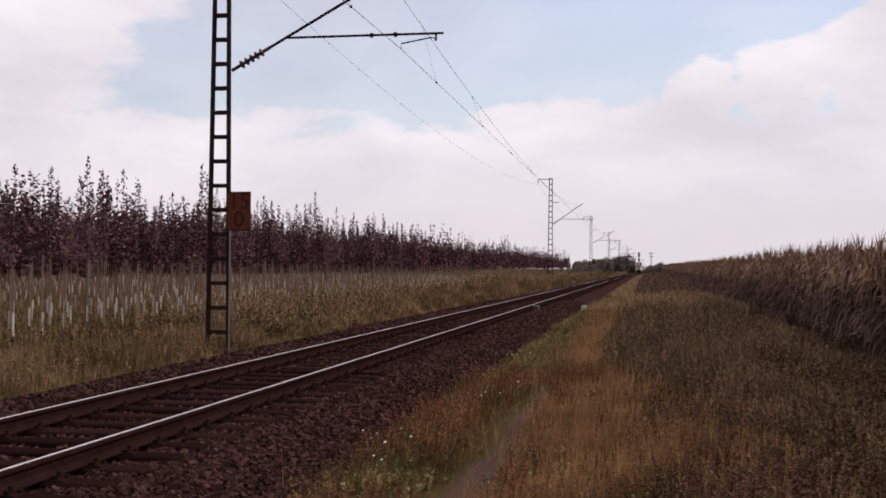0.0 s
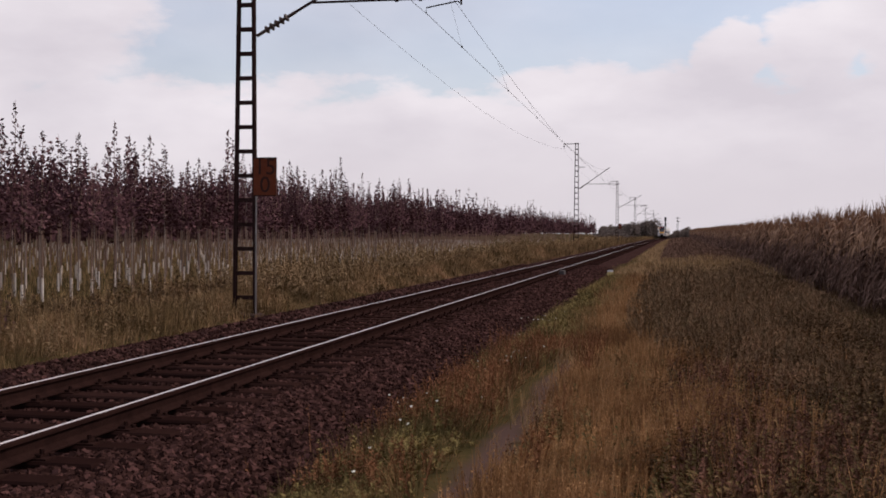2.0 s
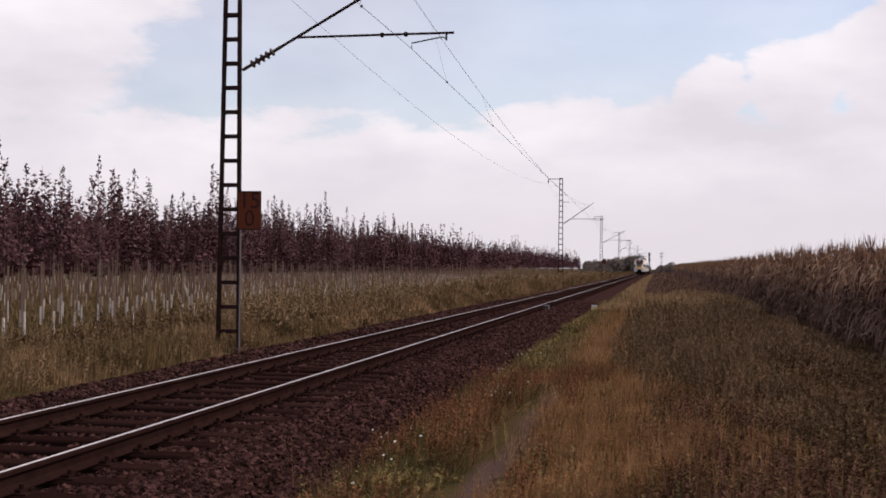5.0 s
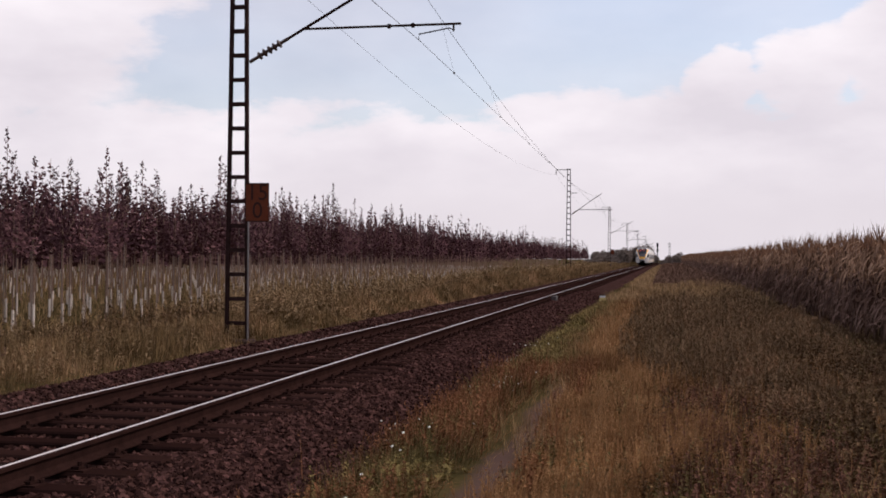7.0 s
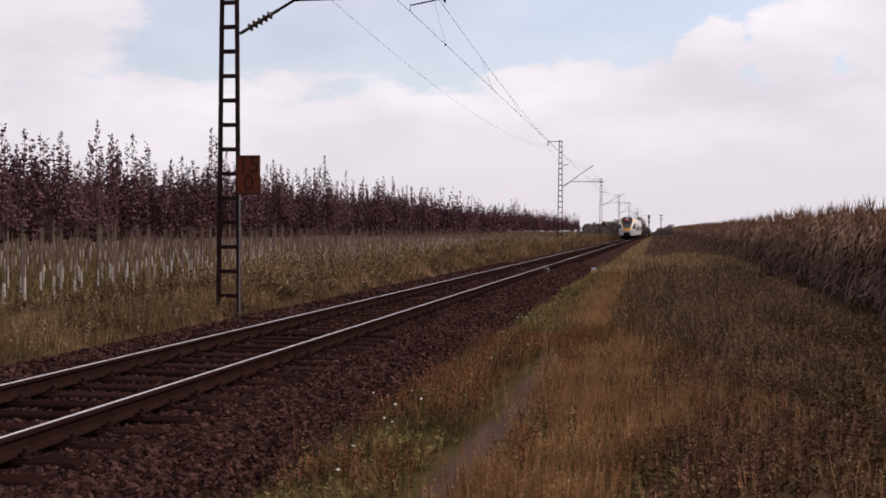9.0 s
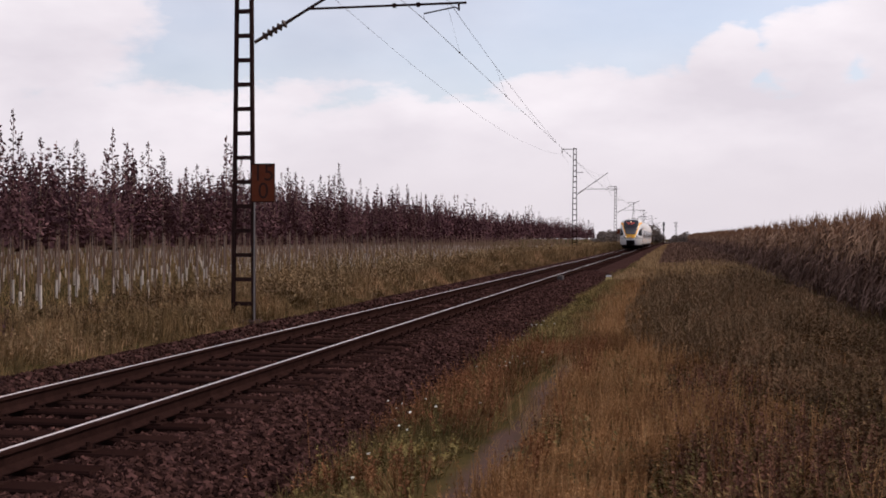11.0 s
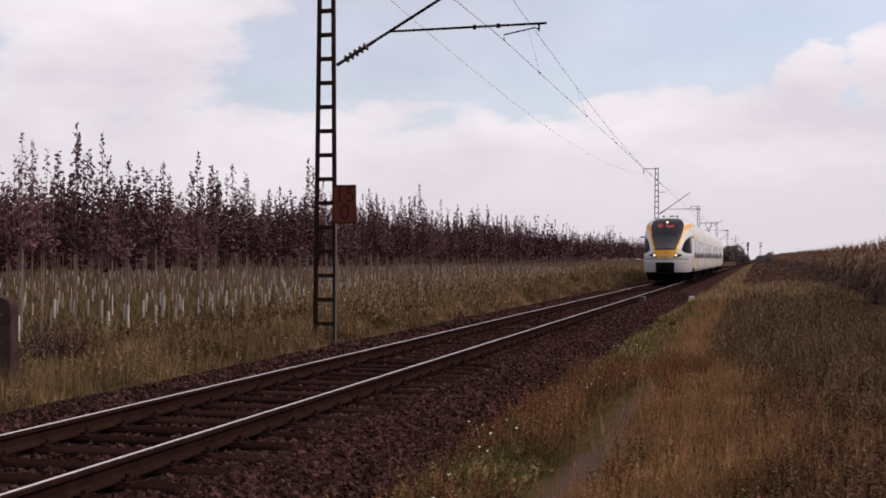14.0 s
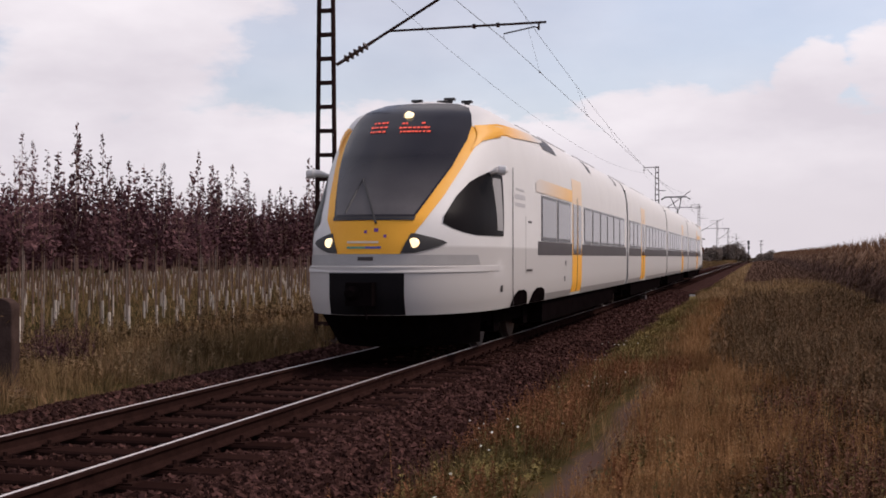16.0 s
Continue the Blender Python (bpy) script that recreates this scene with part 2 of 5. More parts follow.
# the railcars' two-tone paint, light grey below and white above; orange that fades into the white
blend_along(M_BODY, 2, 1.64, 1.60, (0.47, 0.44, 0.425))
M_FADE = blend_along(material("train_fading_orange", (0.80, 0.36, 0.025), (0.86, 0.41, 0.035), 0.45, 0, 2, spec=0.25), 1, 2.9, 6.4, (0.6, 0.56, 0.53))
# the sky's reflection painted on the lower windscreen, grey passing up into black
blend_along(M_SCREENSKY, 2, 2.2, 2.95, (0.013, 0.011, 0.015))
M_DOOR = blend_along(material("train_door_paint", (0.80, 0.36, 0.025), (0.86, 0.41, 0.035), 0.45, 0, 2, spec=0.25), 2, 1.55, 2.2, (0.76, 0.57, 0.4))
M_FADEIN = blend_along(material("train_rising_orange", (0.82, 0.45, 0.13), (0.86, 0.5, 0.17), 0.45, 0, 2, spec=0.25), 1, 9.4, 5.6, (0.64, 0.56, 0.5))


def ground_material():
    m = material("ground_soil", (0.035, 0.028, 0.011), (0.085, 0.058, 0.026), 0.95, 0, 0.5, 0.6, fine=9, c=(0.055, 0.042, 0.017))
    nt = m.node_tree
    n, l = nt.nodes, nt.links
    p = n["Principled BSDF"]
    was = p.inputs["Base Color"].links[0].from_socket
    tc, sep = n.new("ShaderNodeTexCoord"), n.new("ShaderNodeSeparateXYZ")
    l.new(tc.outputs["Object"], sep.inputs[0])
    wob = n.new("ShaderNodeTexNoise")
    wob.inputs["Scale"].default_value, wob.inputs["Detail"].default_value = 1.6, 6.0
    l.new(tc.outputs["Object"], wob.inputs[0])
    shift = n.new("ShaderNodeMath")
    shift.operation = "MULTIPLY_ADD"
    shift.inputs[1].default_value = 0.4
    l.new(wob.outputs[0], shift.inputs[0])
    l.new(sep.outputs[0], shift.inputs[2])
    off = n.new("ShaderNodeMath")
    off.operation = "SUBTRACT"
    off.inputs[1].default_value = 4.05
    l.new(shift.outputs[0], off.inputs[0])
    ab = n.new("ShaderNodeMath")
    ab.operation = "ABSOLUTE"
    l.new(off.outputs[0], ab.inputs[0])
    band = n.new("ShaderNodeMapRange")
    band.inputs["From Min"].default_value, band.inputs["From Max"].default_value = 0.06, 0.2
    band.inputs["To Min"].default_value, band.inputs["To Max"].default_value = 1.0, 0.0
    l.new(ab.outputs[0], band.inputs[0])
    mix = n.new("ShaderNodeMix")
    mix.data_type = "RGBA"
    mix.inputs[7].default_value = (0.082, 0.05, 0.041, 1)
    l.new(band.outputs[0], mix.inputs[0])
    l.new(was, mix.inputs[6])
    l.new(mix.outputs[2], p.inputs["Base Color"])
    return m


M_GROUND = ground_material()


# ---- small builders ----
def bend(y):
    """The track's gentle right-hand curve in the distance."""
    return 3.2e-5 * max(0.0, y - 200.0) ** 2


GROUND_X = [-3000, -60, -9, -6, -4.2, -3.0, -2.4, 2.4, 3.0, 3.8, 5.0, 6.5, 9.0, 14.0, 60, 3000]
GROUND_Z = [-0.5, -0.5, -0.5, -0.42, -0.28, -0.32, -0.5, -0.5, -0.33, -0.3, -0.24, -0.16, -0.12, -0.12, -0.12, -0.12]


def ground_z(x, y=0.0):
    return float(np.interp(x - bend(y), GROUND_X, GROUND_Z))


def box(bm, x0, x1, y0, y1, z0, z1):
    v = [bm.verts.new((x, y, z)) for x in (x0, x1) for y in (y0, y1) for z in (z0, z1)]
    for f in ((0, 1, 3, 2), (4, 6, 7, 5), (0, 4, 5, 1), (2, 3, 7, 6), (0, 2, 6, 4), (1, 5, 7, 3)):
        bm.faces.new([v[i] for i in f])
    return v


def tube(bm, points, radii, sides=8, caps=True):
    """A round bar through the points; radii: one, or one for each point."""
    points = [Vector(p) for p in points]
    if not hasattr(radii, "__len__"):
        radii = [radii] * len(points)
    rings = []
    for i, p in enumerate(points):
        d = (points[min(i + 1, len(points) - 1)] - points[max(i - 1, 0)]).normalized()
        u = d.orthogonal().normalized() if abs(d.z) > 0.95 else d.cross(Vector((0, 0, 1))).normalized()
        w = d.cross(u)
        rings.append([bm.verts.new(p + radii[i] * (math.cos(a) * u + math.sin(a) * w)) for a in [2 * math.pi * k / sides for k in range(sides)]])
    for a, b in zip(rings, rings[1:]):
        for k in range(sides):
            bm.faces.new((a[k], a[(k + 1) % sides], b[(k + 1) % sides], b[k]))
    if caps:
        bm.faces.new(rings[0][::-1])
        bm.faces.new(rings[-1])


def mesh_of(name, bm, mat, smooth=False):
    bmesh.ops.recalc_face_normals(bm, faces=bm.faces)
    me = bpy.data.meshes.new(name)
    bm.to_mesh(me)
    bm.free()
    for m in (mat if isinstance(mat, (list, tuple)) else [mat]):
        me.materials.append(m)
    if smooth:
        for p in me.polygons:
            p.use_smooth = True
        me.set_sharp_from_angle(angle=radians(32))
    return me


def part(name, bm, mat, parent=None, label="", smooth=False):
    ob = new(name, mesh_of(name, bm, mat, smooth))
    ob.parent = parent
    return tagged(ob, label)


def raw(name, verts, faces, mat, parent=None, smooth=False):
    me = bpy.data.meshes.new(name)
    me.from_pydata(verts, [], faces)
    me.materials.append(mat)
    if smooth:
        for p in me.polygons:
            p.use_smooth = True
    ob = new(name, me)
    ob.parent = parent
    return ob


def thing(name, label, category, group="", at=None):
    ob = new(name)
    if at is not None:
        ob.matrix_basis = at
    return tagged(ob, label, category, group)


# ---- ground ----
def build_ground():
    xs = sorted(set(GROUND_X) | set(np.round(np.arange(-12, 14.1, 0.4), 2).tolist()))
    ys = [-300, -20] + np.round(np.arange(-4, 40, 0.5), 2).tolist() + list(range(40, 120, 4)) + list(range(120, 640, 20)) + [900, 1500, 3000]
    verts, faces = [], []
    for y in ys:
        for x in xs:
            z = ground_z(x)
            if 2.4 < abs(x) < 14 and y < 120:
                z += 0.07 * noise.noise((x * 0.7, y * 0.5, 3.0)) + 0.03 * noise.noise((x * 2.3, y * 2.1, 7.0))
            verts.append((x + bend(y) * (abs(x) < 100), y, z))
    w = len(xs)
    for j in range(len(ys) - 1):
        for i in range(w - 1):
            faces.append((j * w + i, j * w + i + 1, (j + 1) * w + i + 1, (j + 1) * w + i))
    ob = raw("ground", verts, faces, M_GROUND, smooth=True)
    tagged(ob, "dry grassy soil with a trodden footpath beside the track", "ground", kind="structure")


build_ground()


# ---- railway track ----
TRACK_Y = [-12, -4] + list(range(0, 200, 10)) + list(range(200, 760, 15))


def sweep(name, profile, mat, parent, ys=TRACK_Y, cap=True):
    """A profile of (x, z) carried along the track."""
    verts, faces, k = [], [], len(profile)
    for y in ys:
        verts += [(x + bend(y), y, z) for x, z in profile]
    for j in range(len(ys) - 1):
        for i in range(k):
            a, b = j * k + i, j * k + (i + 1) % k
            faces.append((a, b, b + k, a + k))
    if cap:
        faces += [tuple(range(k))[::-1], tuple(range((len(ys) - 1) * k, len(ys) * k))]
    return raw(name, verts, faces, mat, parent)


def build_rails(track):
    half = [(0.0625, -0.159), (0.0625, -0.148), (0.02, -0.128), (0.008, -0.115), (0.008, -0.05), (0.033, -0.036), (0.0335, -0.012), (0.026, -0.002)]
    for side in (-1, 1):
        c = side * 0.7525
        prof = [(c + x, z) for x, z in half] + [(c - x, z) for x, z in half[::-1]]
        rail = sweep("rail", prof, M_RAIL, track)
        tagged(rail, "rust-brown steel rail")
        top = sweep("running_surface", [(c - side * 0.004 - 0.015, -0.003), (c - side * 0.004 + 0.015, -0.003), (c - side * 0.004 + 0.013, 0.001), (c - side * 0.004 - 0.013, 0.001)], M_RAILTOP, rail)
        tagged(top, "polished steel running surface")


def build_sleepers(track):
    bm = bmesh.new()
    v = box(bm, -1.3, 1.3, -0.13, 0.13, -0.33, -0.172)
    bmesh.ops.bevel(bm, geom=[e for e in bm.edges if min(a.co.z for a in e.verts) > -0.2], offset=0.018, segments=1, affect="EDGES")
    me = mesh_of("sleeper", bm, M_SLEEPER)
    bm = bmesh.new()
    for s in (-1, 1):
        c = s * 0.7525
        box(bm, c - 0.17, c + 0.17, -0.08, 0.08, -0.175, -0.158)
        for e in (-1, 1):
            box(bm, c + e * 0.085 - 0.03, c + e * 0.085 + 0.03, -0.05, 0.05, -0.16, -0.135)
            tube(bm, [(c + e * 0.1, 0, -0.14), (c + e * 0.1, 0, -0.1)], 0.02, 6)
            tube(bm, [(c + e * 0.145, 0.05, -0.16), (c + e * 0.145, 0.05, -0.135)], 0.018, 6)
    clips = mesh_of("rail_fastening", bm, M_RAIL)
    rest_v, rest_f, count = [], [], 0
    base_v = [tuple(q.co) for q in me.vertices]
    base_f = [tuple(q.vertices) for q in me.polygons]
    y = -3.0
    while y < 520:
        tilt = random.uniform(-0.012, 0.012)
        if count < 290:
            ob = new("sleeper", me)
            ob.parent = track
            ob.matrix_basis = pose(bend(y) + random.uniform(-0.02, 0.02), y, random.uniform(-0.006, 0.004), 0, 0, math.degrees(tilt))
            if y < 60:
                c = new("rail_fastening", clips)
                c.parent = ob
        else:
            k = len(rest_v)
            rest_v += [(a + bend(y), b + y, z) for a, b, z in base_v]
            rest_f += [tuple(i + k for i in f) for f in base_f]
        count += 1
        y += 0.632
    tagged(raw("distant_sleepers", rest_v, rest_f, M_SLEEPER, track), kind="stuff")


def stone_mesh(r):
    """Corners and faces of one broken stone, about 1 across."""
    pts = []
    for x in (-1, 1):
        for y in (-1, 1):
            for z in (-1, 1):
                pts.append((x * r.uniform(0.28, 0.55), y * r.uniform(0.28, 0.55), z * r.uniform(0.22, 0.45)))
    return pts, [(0, 1, 3, 2), (4, 6, 7, 5), (0, 4, 5, 1), (2, 3, 7, 6), (0, 2, 6, 4), (1, 5, 7, 3)]


def bed_z(x, y):
    a = abs(x)
    if x < 0:
        z = np.interp(a, [1.35, 1.6, 2.35, 2.7, 3.1], [-0.225, -0.195, -0.205, -0.28, -0.5])
    else:
        z = np.interp(a, [1.55, 2.0, 2.75], [-0.225, -0.30, -0.56])
    return float(z) + 0.02 * noise.noise((x * 1.7, y * 1.3, 0.0))


def build_ballast():
    xs = np.linspace(-3.1, 2.8, 31)
    ys = [-12] + np.arange(-4, 60, 0.5).tolist() + list(range(60, 760, 12))
    verts, faces, w = [], [], len(xs)
    for y in ys:
        verts += [(x + bend(y), y, bed_z(x, y)) for x in xs]
    for j in range(len(ys) - 1):
        faces += [(j * w + i, j * w + i + 1, (j + 1) * w + i + 1, (j + 1) * w + i) for i in range(w - 1)]
    bed = raw("ballast_bed", verts, faces, M_BALLAST, smooth=True)
    tagged(bed, "bed of dark reddish-brown crushed stone ballast under the track", "ballast", kind="structure")
    r = random.Random(5)
    shapes = [stone_mesh(r) for _ in range(12)]
    meshes = []
    for k, (p, f) in enumerate(shapes):
        me = bpy.data.meshes.new("stone")
        me.from_pydata(p, [], f)
        me.materials.append(M_STONE1)
        meshes.append(me)
    vs, fs, singles = [], [], 0

    def place(x, y, size):
        nonlocal singles
        rot = Euler((r.uniform(-0.7, 0.7), r.uniform(-0.7, 0.7), r.uniform(0, 6.3)))
        z = bed_z(x, y) + size * 0.18
        if singles < 290 and 1.5 < x < 2.6 and 7.5 < y < 9.5:
            ob = new("stone", meshes[r.randrange(12)])
            ob.parent = bed
            ob.matrix_basis = Matrix.LocRotScale((x, y, z), rot, (size, size, size))
            singles += 1
            return
        p, f = shapes[r.randrange(12)]
        m, k = rot.to_matrix(), len(vs)
        vs.extend([(q.x * size + x + bend(y), q.y * size + y, q.z * size + z) for q in (m @ Vector(c) for c in p)])
        fs.extend([tuple(i + k for i in g) for g in f])

    for _ in range(70000):
        y = 5.0 + 55 * r.random() ** 1.9
        x = r.uniform(0.85, 2.65) if r.random() < 0.62 else r.uniform(-3.0, 0.65)
        if abs(abs(x) - 0.7525) < 0.1:
            continue
        place(x, y, r.uniform(0.03, 0.062) * (1 if y < 18 else 1.3 if y < 30 else 1.7))
    tagged(raw("loose_stones", vs, fs, M_STONE, bed), "loose crushed stones", kind="stuff")


def build_track():
    track = thing("railway_track", "single railway track with rusty rails on dark sleepers", "railway track")
    tagged(track, kind="structure")
    build_rails(track)
    build_sleepers(track)


build_track()
build_ballast()


# ---- overhead line ----
MASTS = [(-3.34, 23.0), (-3.4, 107.4), (-3.4, 186.0), (-3.4, 268.0), (-3.4, 345.0), (-3.4, 425.0)]
WIRE_X = [0.40, -0.35, 0.35, -0.35, 0.35, -0.35]
WIRE_Z = [5.78, 5.6, 5.55, 5.55, 5.55, 5.55]


def build_mast(x, y, wx, wz):
    x, wx = x + bend(y), wx + bend(y)
    gz = ground_z(-3.4)
    mast = thing("catenary_mast", "dark steel ladder-type overhead line mast beside the track", "mast", "overhead line masts", pose(x, y, 0))
    top = 9.6
    half = lambda z: 0.225 - 0.10 * (z - gz) / (top - gz)
    for s in (-1, 1):
        bm = bmesh.new()
        # channel-section leg, open to the inside
        h0, h1 = half(gz), half(top)
        prof = [(0.03, -0.05), (0.03, 0.05), (-0.034, 0.05), (-0.034, 0.038), (0.016, 0.038), (0.016, -0.038), (-0.034, -0.038), (-0.034, -0.05)]
        low_ring = [bm.verts.new((s * (h0 + px), py, gz - 0.2)) for px, py in prof]
        top_ring = [bm.verts.new((s * (h1 + px), py, top)) for px, py in prof]
        for i in range(8):
            bm.faces.new((low_ring[i], low_ring[(i + 1) % 8], top_ring[(i + 1) % 8], top_ring[i]))
        bm.faces.new(top_ring)
        part("leg", bm, M_MAST, mast)
    z = 0.10
    while z < top:
        bm = bmesh.new()
        h = half(z)
        box(bm, -h + 0.02, h - 0.02, -0.045, 0.045, z - 0.04, z + 0.04)
        part("rung", bm, M_MAST, mast)
        z += 0.496
    bm = bmesh.new()
    box(bm, -0.33, 0.33, -0.28, 0.28, gz - 0.5, gz + 0.08)
    bmesh.ops.bevel(bm, geom=bm.edges[:], offset=0.03, segments=1, affect="EDGES")
    part("foundation", bm, M_CONC, mast, "weathered concrete foundation")
    # bracket for the feeder line
    bm = bmesh.new()
    tube(bm, [(0.1, 0, 9.5), (-1.2, 0, 9.5)], 0.035, 6)
    part("feeder_bracket", bm, M_MAST, mast)
    bm = bmesh.new()
    tube(bm, [(-1.15, 0, 9.48), (-1.15, 0, 9.35), (-1.15, 0, 9.33), (-1.15, 0, 9.22), (-1.15, 0, 9.2), (-1.15, 0, 9.05)], [0.02, 0.02, 0.06, 0.06, 0.02, 0.02], 8)
    part("feeder_insulator", bm, M_INS, mast)
    # inclined strut with its insulator
    a, b = Vector((0.16, 0, 5.38)), Vector((wx - x - 0.1, 0, 7.35))
    d = b - a
    bm = bmesh.new()
    tube(bm, [a + d * 0.24, b], 0.03, 8)
    part("cantilever_strut", bm, M_MAST, mast)
    bm = bmesh.new()
    pts, rad = [], []
    for i in range(33):
        pts.append(a + d * (0.02 + 0.235 * i / 32))
        rad.append(0.085 if 8 <= i <= 26 and i % 4 in (0, 1) else 0.035)
    tube(bm, pts, rad, 10)
    part("strut_insulator", bm, M_INS, mast, "ribbed brown insulator")
    # registration tube and steady arm
    zt = wz + 0.28
    start = a + d * ((zt - a.z) / d.z)
    bm = bmesh.new()
    tube(bm, [start, (wx - x + 0.85, 0, zt + 0.02)], 0.024, 8)
    for e in (0.55, 0.7):
        q = start.lerp(Vector((wx - x + 0.85, 0, zt + 0.02)), e)
        box(bm, q.x - 0.03, q.x + 0.03, -0.03, 0.03, q.z - 0.045, q.z + 0.04)
    part("registration_tube", bm, M_MAST, mast)
    bm = bmesh.new()
    tube(bm, [(wx - x + 0.7, 0, zt + 0.0), (wx - x + 0.7, 0, zt - 0.13)], 0.022, 6)
    tube(bm, [(wx - x + 0.7, 0, zt - 0.1), (wx - x + 0.62, 0, zt - 0.06), (wx - x, 0, zt - 0.17), (wx - x, 0, wz)], 0.014, 6)
    part("steady_arm", bm, M_MAST, mast)
    bm = bmesh.new()
    tube(bm, [(0.1, 0, 7.4), (0.75, 0, 7.4)], 0.03, 6)
    part("stay_bracket", bm, M_MAST, mast)
    return mast


def build_line():
    masts = [build_mast(x, y, wx, wz) for (x, y), wx, wz in zip(MASTS, WIRE_X, WIRE_Z)]
    spans = [(-55.0, -0.35, 5.7)] + [(y, wx, wz) for (_, y), wx, wz in zip(MASTS, WIRE_X, WIRE_Z)]
    line = thing("overhead_wires", "thin dark contact wire hung from a sagging carrier wire", "overhead wire")
    for i, ((y0, x0, z0), (y1, x1, z1)) in enumerate(zip(spans, spans[1:])):
        def contact(u):
            y = y0 + (y1 - y0) * u
            return Vector((x0 + (x1 - x0) * u + bend(y), y, z0 + (z1 - z0) * u))

        def carrier(u):
            p = contact(u)
            return Vector((p.x - 0.35, p.y, p.z + 1.55 - 4 * 1.2 * u * (1 - u)))
        us = [k / 24 for k in range(25)]
        r = 0.0055
        bm = bmesh.new()
        tube(bm, [contact(u) for u in us[::8]], r, 5)
        part("contact_wire", bm, M_WIRE, line)
        bm = bmesh.new()
        tube(bm, [carrier(u) for u in us], r, 5)
        part("carrier_wire", bm, M_WIRE, line)
        for k in range(1, 11 if i < 2 else 1):
            u = (k - 0.5) / 10
            bm = bmesh.new()
            tube(bm, [contact(u), carrier(u)], 0.003, 4)
            bx, c = contact(u), 0.02
            box(bm, bx.x - c, bx.x + c, bx.y - c, bx.y + c, bx.z - c, bx.z + c)
            part("dropper", bm, M_WIRE, line)
    feeder = thing("feeder_wire", "single thin feeder wire sagging between the mast tops", "overhead wire")
    ys = [-55.0] + [y for _, y in MASTS]
    for y0, y1 in zip(ys, ys[1:]):
        bm = bmesh.new()
        tube(bm, [(-4.55 + bend(y0 + (y1 - y0) * k / 24), y0 + (y1 - y0) * k / 24, 9.05 - 4 * 1.3 * (k / 24) * (1 - k / 24)) for k in range(25)], 0.005, 5)
        part("feeder_span", bm, M_WIRE, feeder)


def text_mesh(body, size, depth=0.004):
    cu = bpy.data.curves.new("text", "FONT")
    cu.body, cu.size, cu.extrude, cu.align_x, cu.align_y = body, size, depth, "CENTER", "CENTER"
    ob = bpy.data.objects.new("text", cu)
    scene.collection.objects.link(ob)
    bpy.context.view_layer.update()
    me = bpy.data.meshes.new_from_object(ob.evaluated_get(bpy.context.evaluated_depsgraph_get()))
    bpy.data.objects.remove(ob)
    return me


def build_sign(x, y, numbers, label):
    """A kilometre plate on its own tube, clamped to a mast."""
    sign = thing("kilometre_sign", label, "sign", at=pose(x, y, 0))
    bm = bmesh.new()
    box(bm, -0.25, 0.25, -0.006, 0.006, 2.16, 2.945)
    part("plate", bm, M_SIGN, sign)
    bm = bmesh.new()
    for z0, z1, x0, x1 in ((2.16, 2.185, -0.25, 0.25), (2.92, 2.945, -0.25, 0.25), (2.185, 2.92, -0.25, -0.235), (2.185, 2.92, 0.235, 0.25)):
        box(bm, x0, x1, -0.012, -0.006, z0, z1)
    part("plate_rim", bm, M_SIGNINK, sign)
    for body, z in numbers:
        me = text_mesh(body, 0.46)
        me.materials.clear()
        me.materials.append(M_SIGNINK)
        ob = new("number", me)
        ob.parent = sign
        ob.matrix_basis = pose(0.01, -0.01, z, 90, 0, 0)
    bm = bmesh.new()
    tube(bm, [(-0.19, 0.03, ground_z(-3.0) - 0.1), (-0.19, 0.03, 2.95)], 0.018, 8)
    part("post", bm, M_TUBE, sign, "thin galvanised tube")


build_line()
build_sign(-2.88, 22.86, (("15", 2.74), ("0", 2.38)), "rust-orange metal plate with the dark numbers 15 and 0")
build_sign(-2.9, 185.86, (), "dark rust-brown metal plate on a distant mast")


# ---- train ----
NOSE_Z = [0.35, 0.66, 0.9, 1.33, 1.34, 1.5, 1.65, 2.0, 2.5, 3.0, 3.4, 3.75, 3.93, 4.04]
NOSE_Y = [0.25, 0.06, 0.0, 0.0, 0.10, 0.14, 0.17, 0.30, 0.82, 1.38, 1.88, 2.4, 2.85, 3.4]
SIDE_Z = [0.35, 0.66, 0.9, 1.4, 2.4, 2.8, 3.1, 3.4, 3.62, 3.79, 3.92, 4.0, 4.04]
SIDE_W = [1.34, 1.38, 1.43, 1.44, 1.44, 1.435, 1.42, 1.37, 1.28, 1.13, 0.87, 0.46, 0.0]
CAR_END = 20.5


def half_width(z):
    return float(np.interp(z, SIDE_Z, SIDE_W))


def nose_set(z):
    return float(np.interp(z, NOSE_Z, NOSE_Y))


def corner(z):
    return float(np.interp(z, [0.6, 1.4, 2.4, 3.4, 3.9], [2.7, 2.7, 2.3, 1.5, 0.6]))


def skin_y(x, z):
    """How far behind the nose tip the front's skin lies at (x, z)."""
    w = max(half_width(z), 0.02)
    q = min(abs(x) / w, 1.0)
    return nose_set(z) + corner(z) * (1 - (1 - q ** 2.2) ** (1 / 2.2))


def skin_x(y, z):
    """The half-width of the front's skin at y behind the nose tip."""
    w, r = half_width(z), corner(z)
    k = (y - nose_set(z)) / r
    if k >= 1:
        return w
    k = max(k, 0.0)
    return w * (1 - (1 - k) ** 2.2) ** (1 / 2.2)


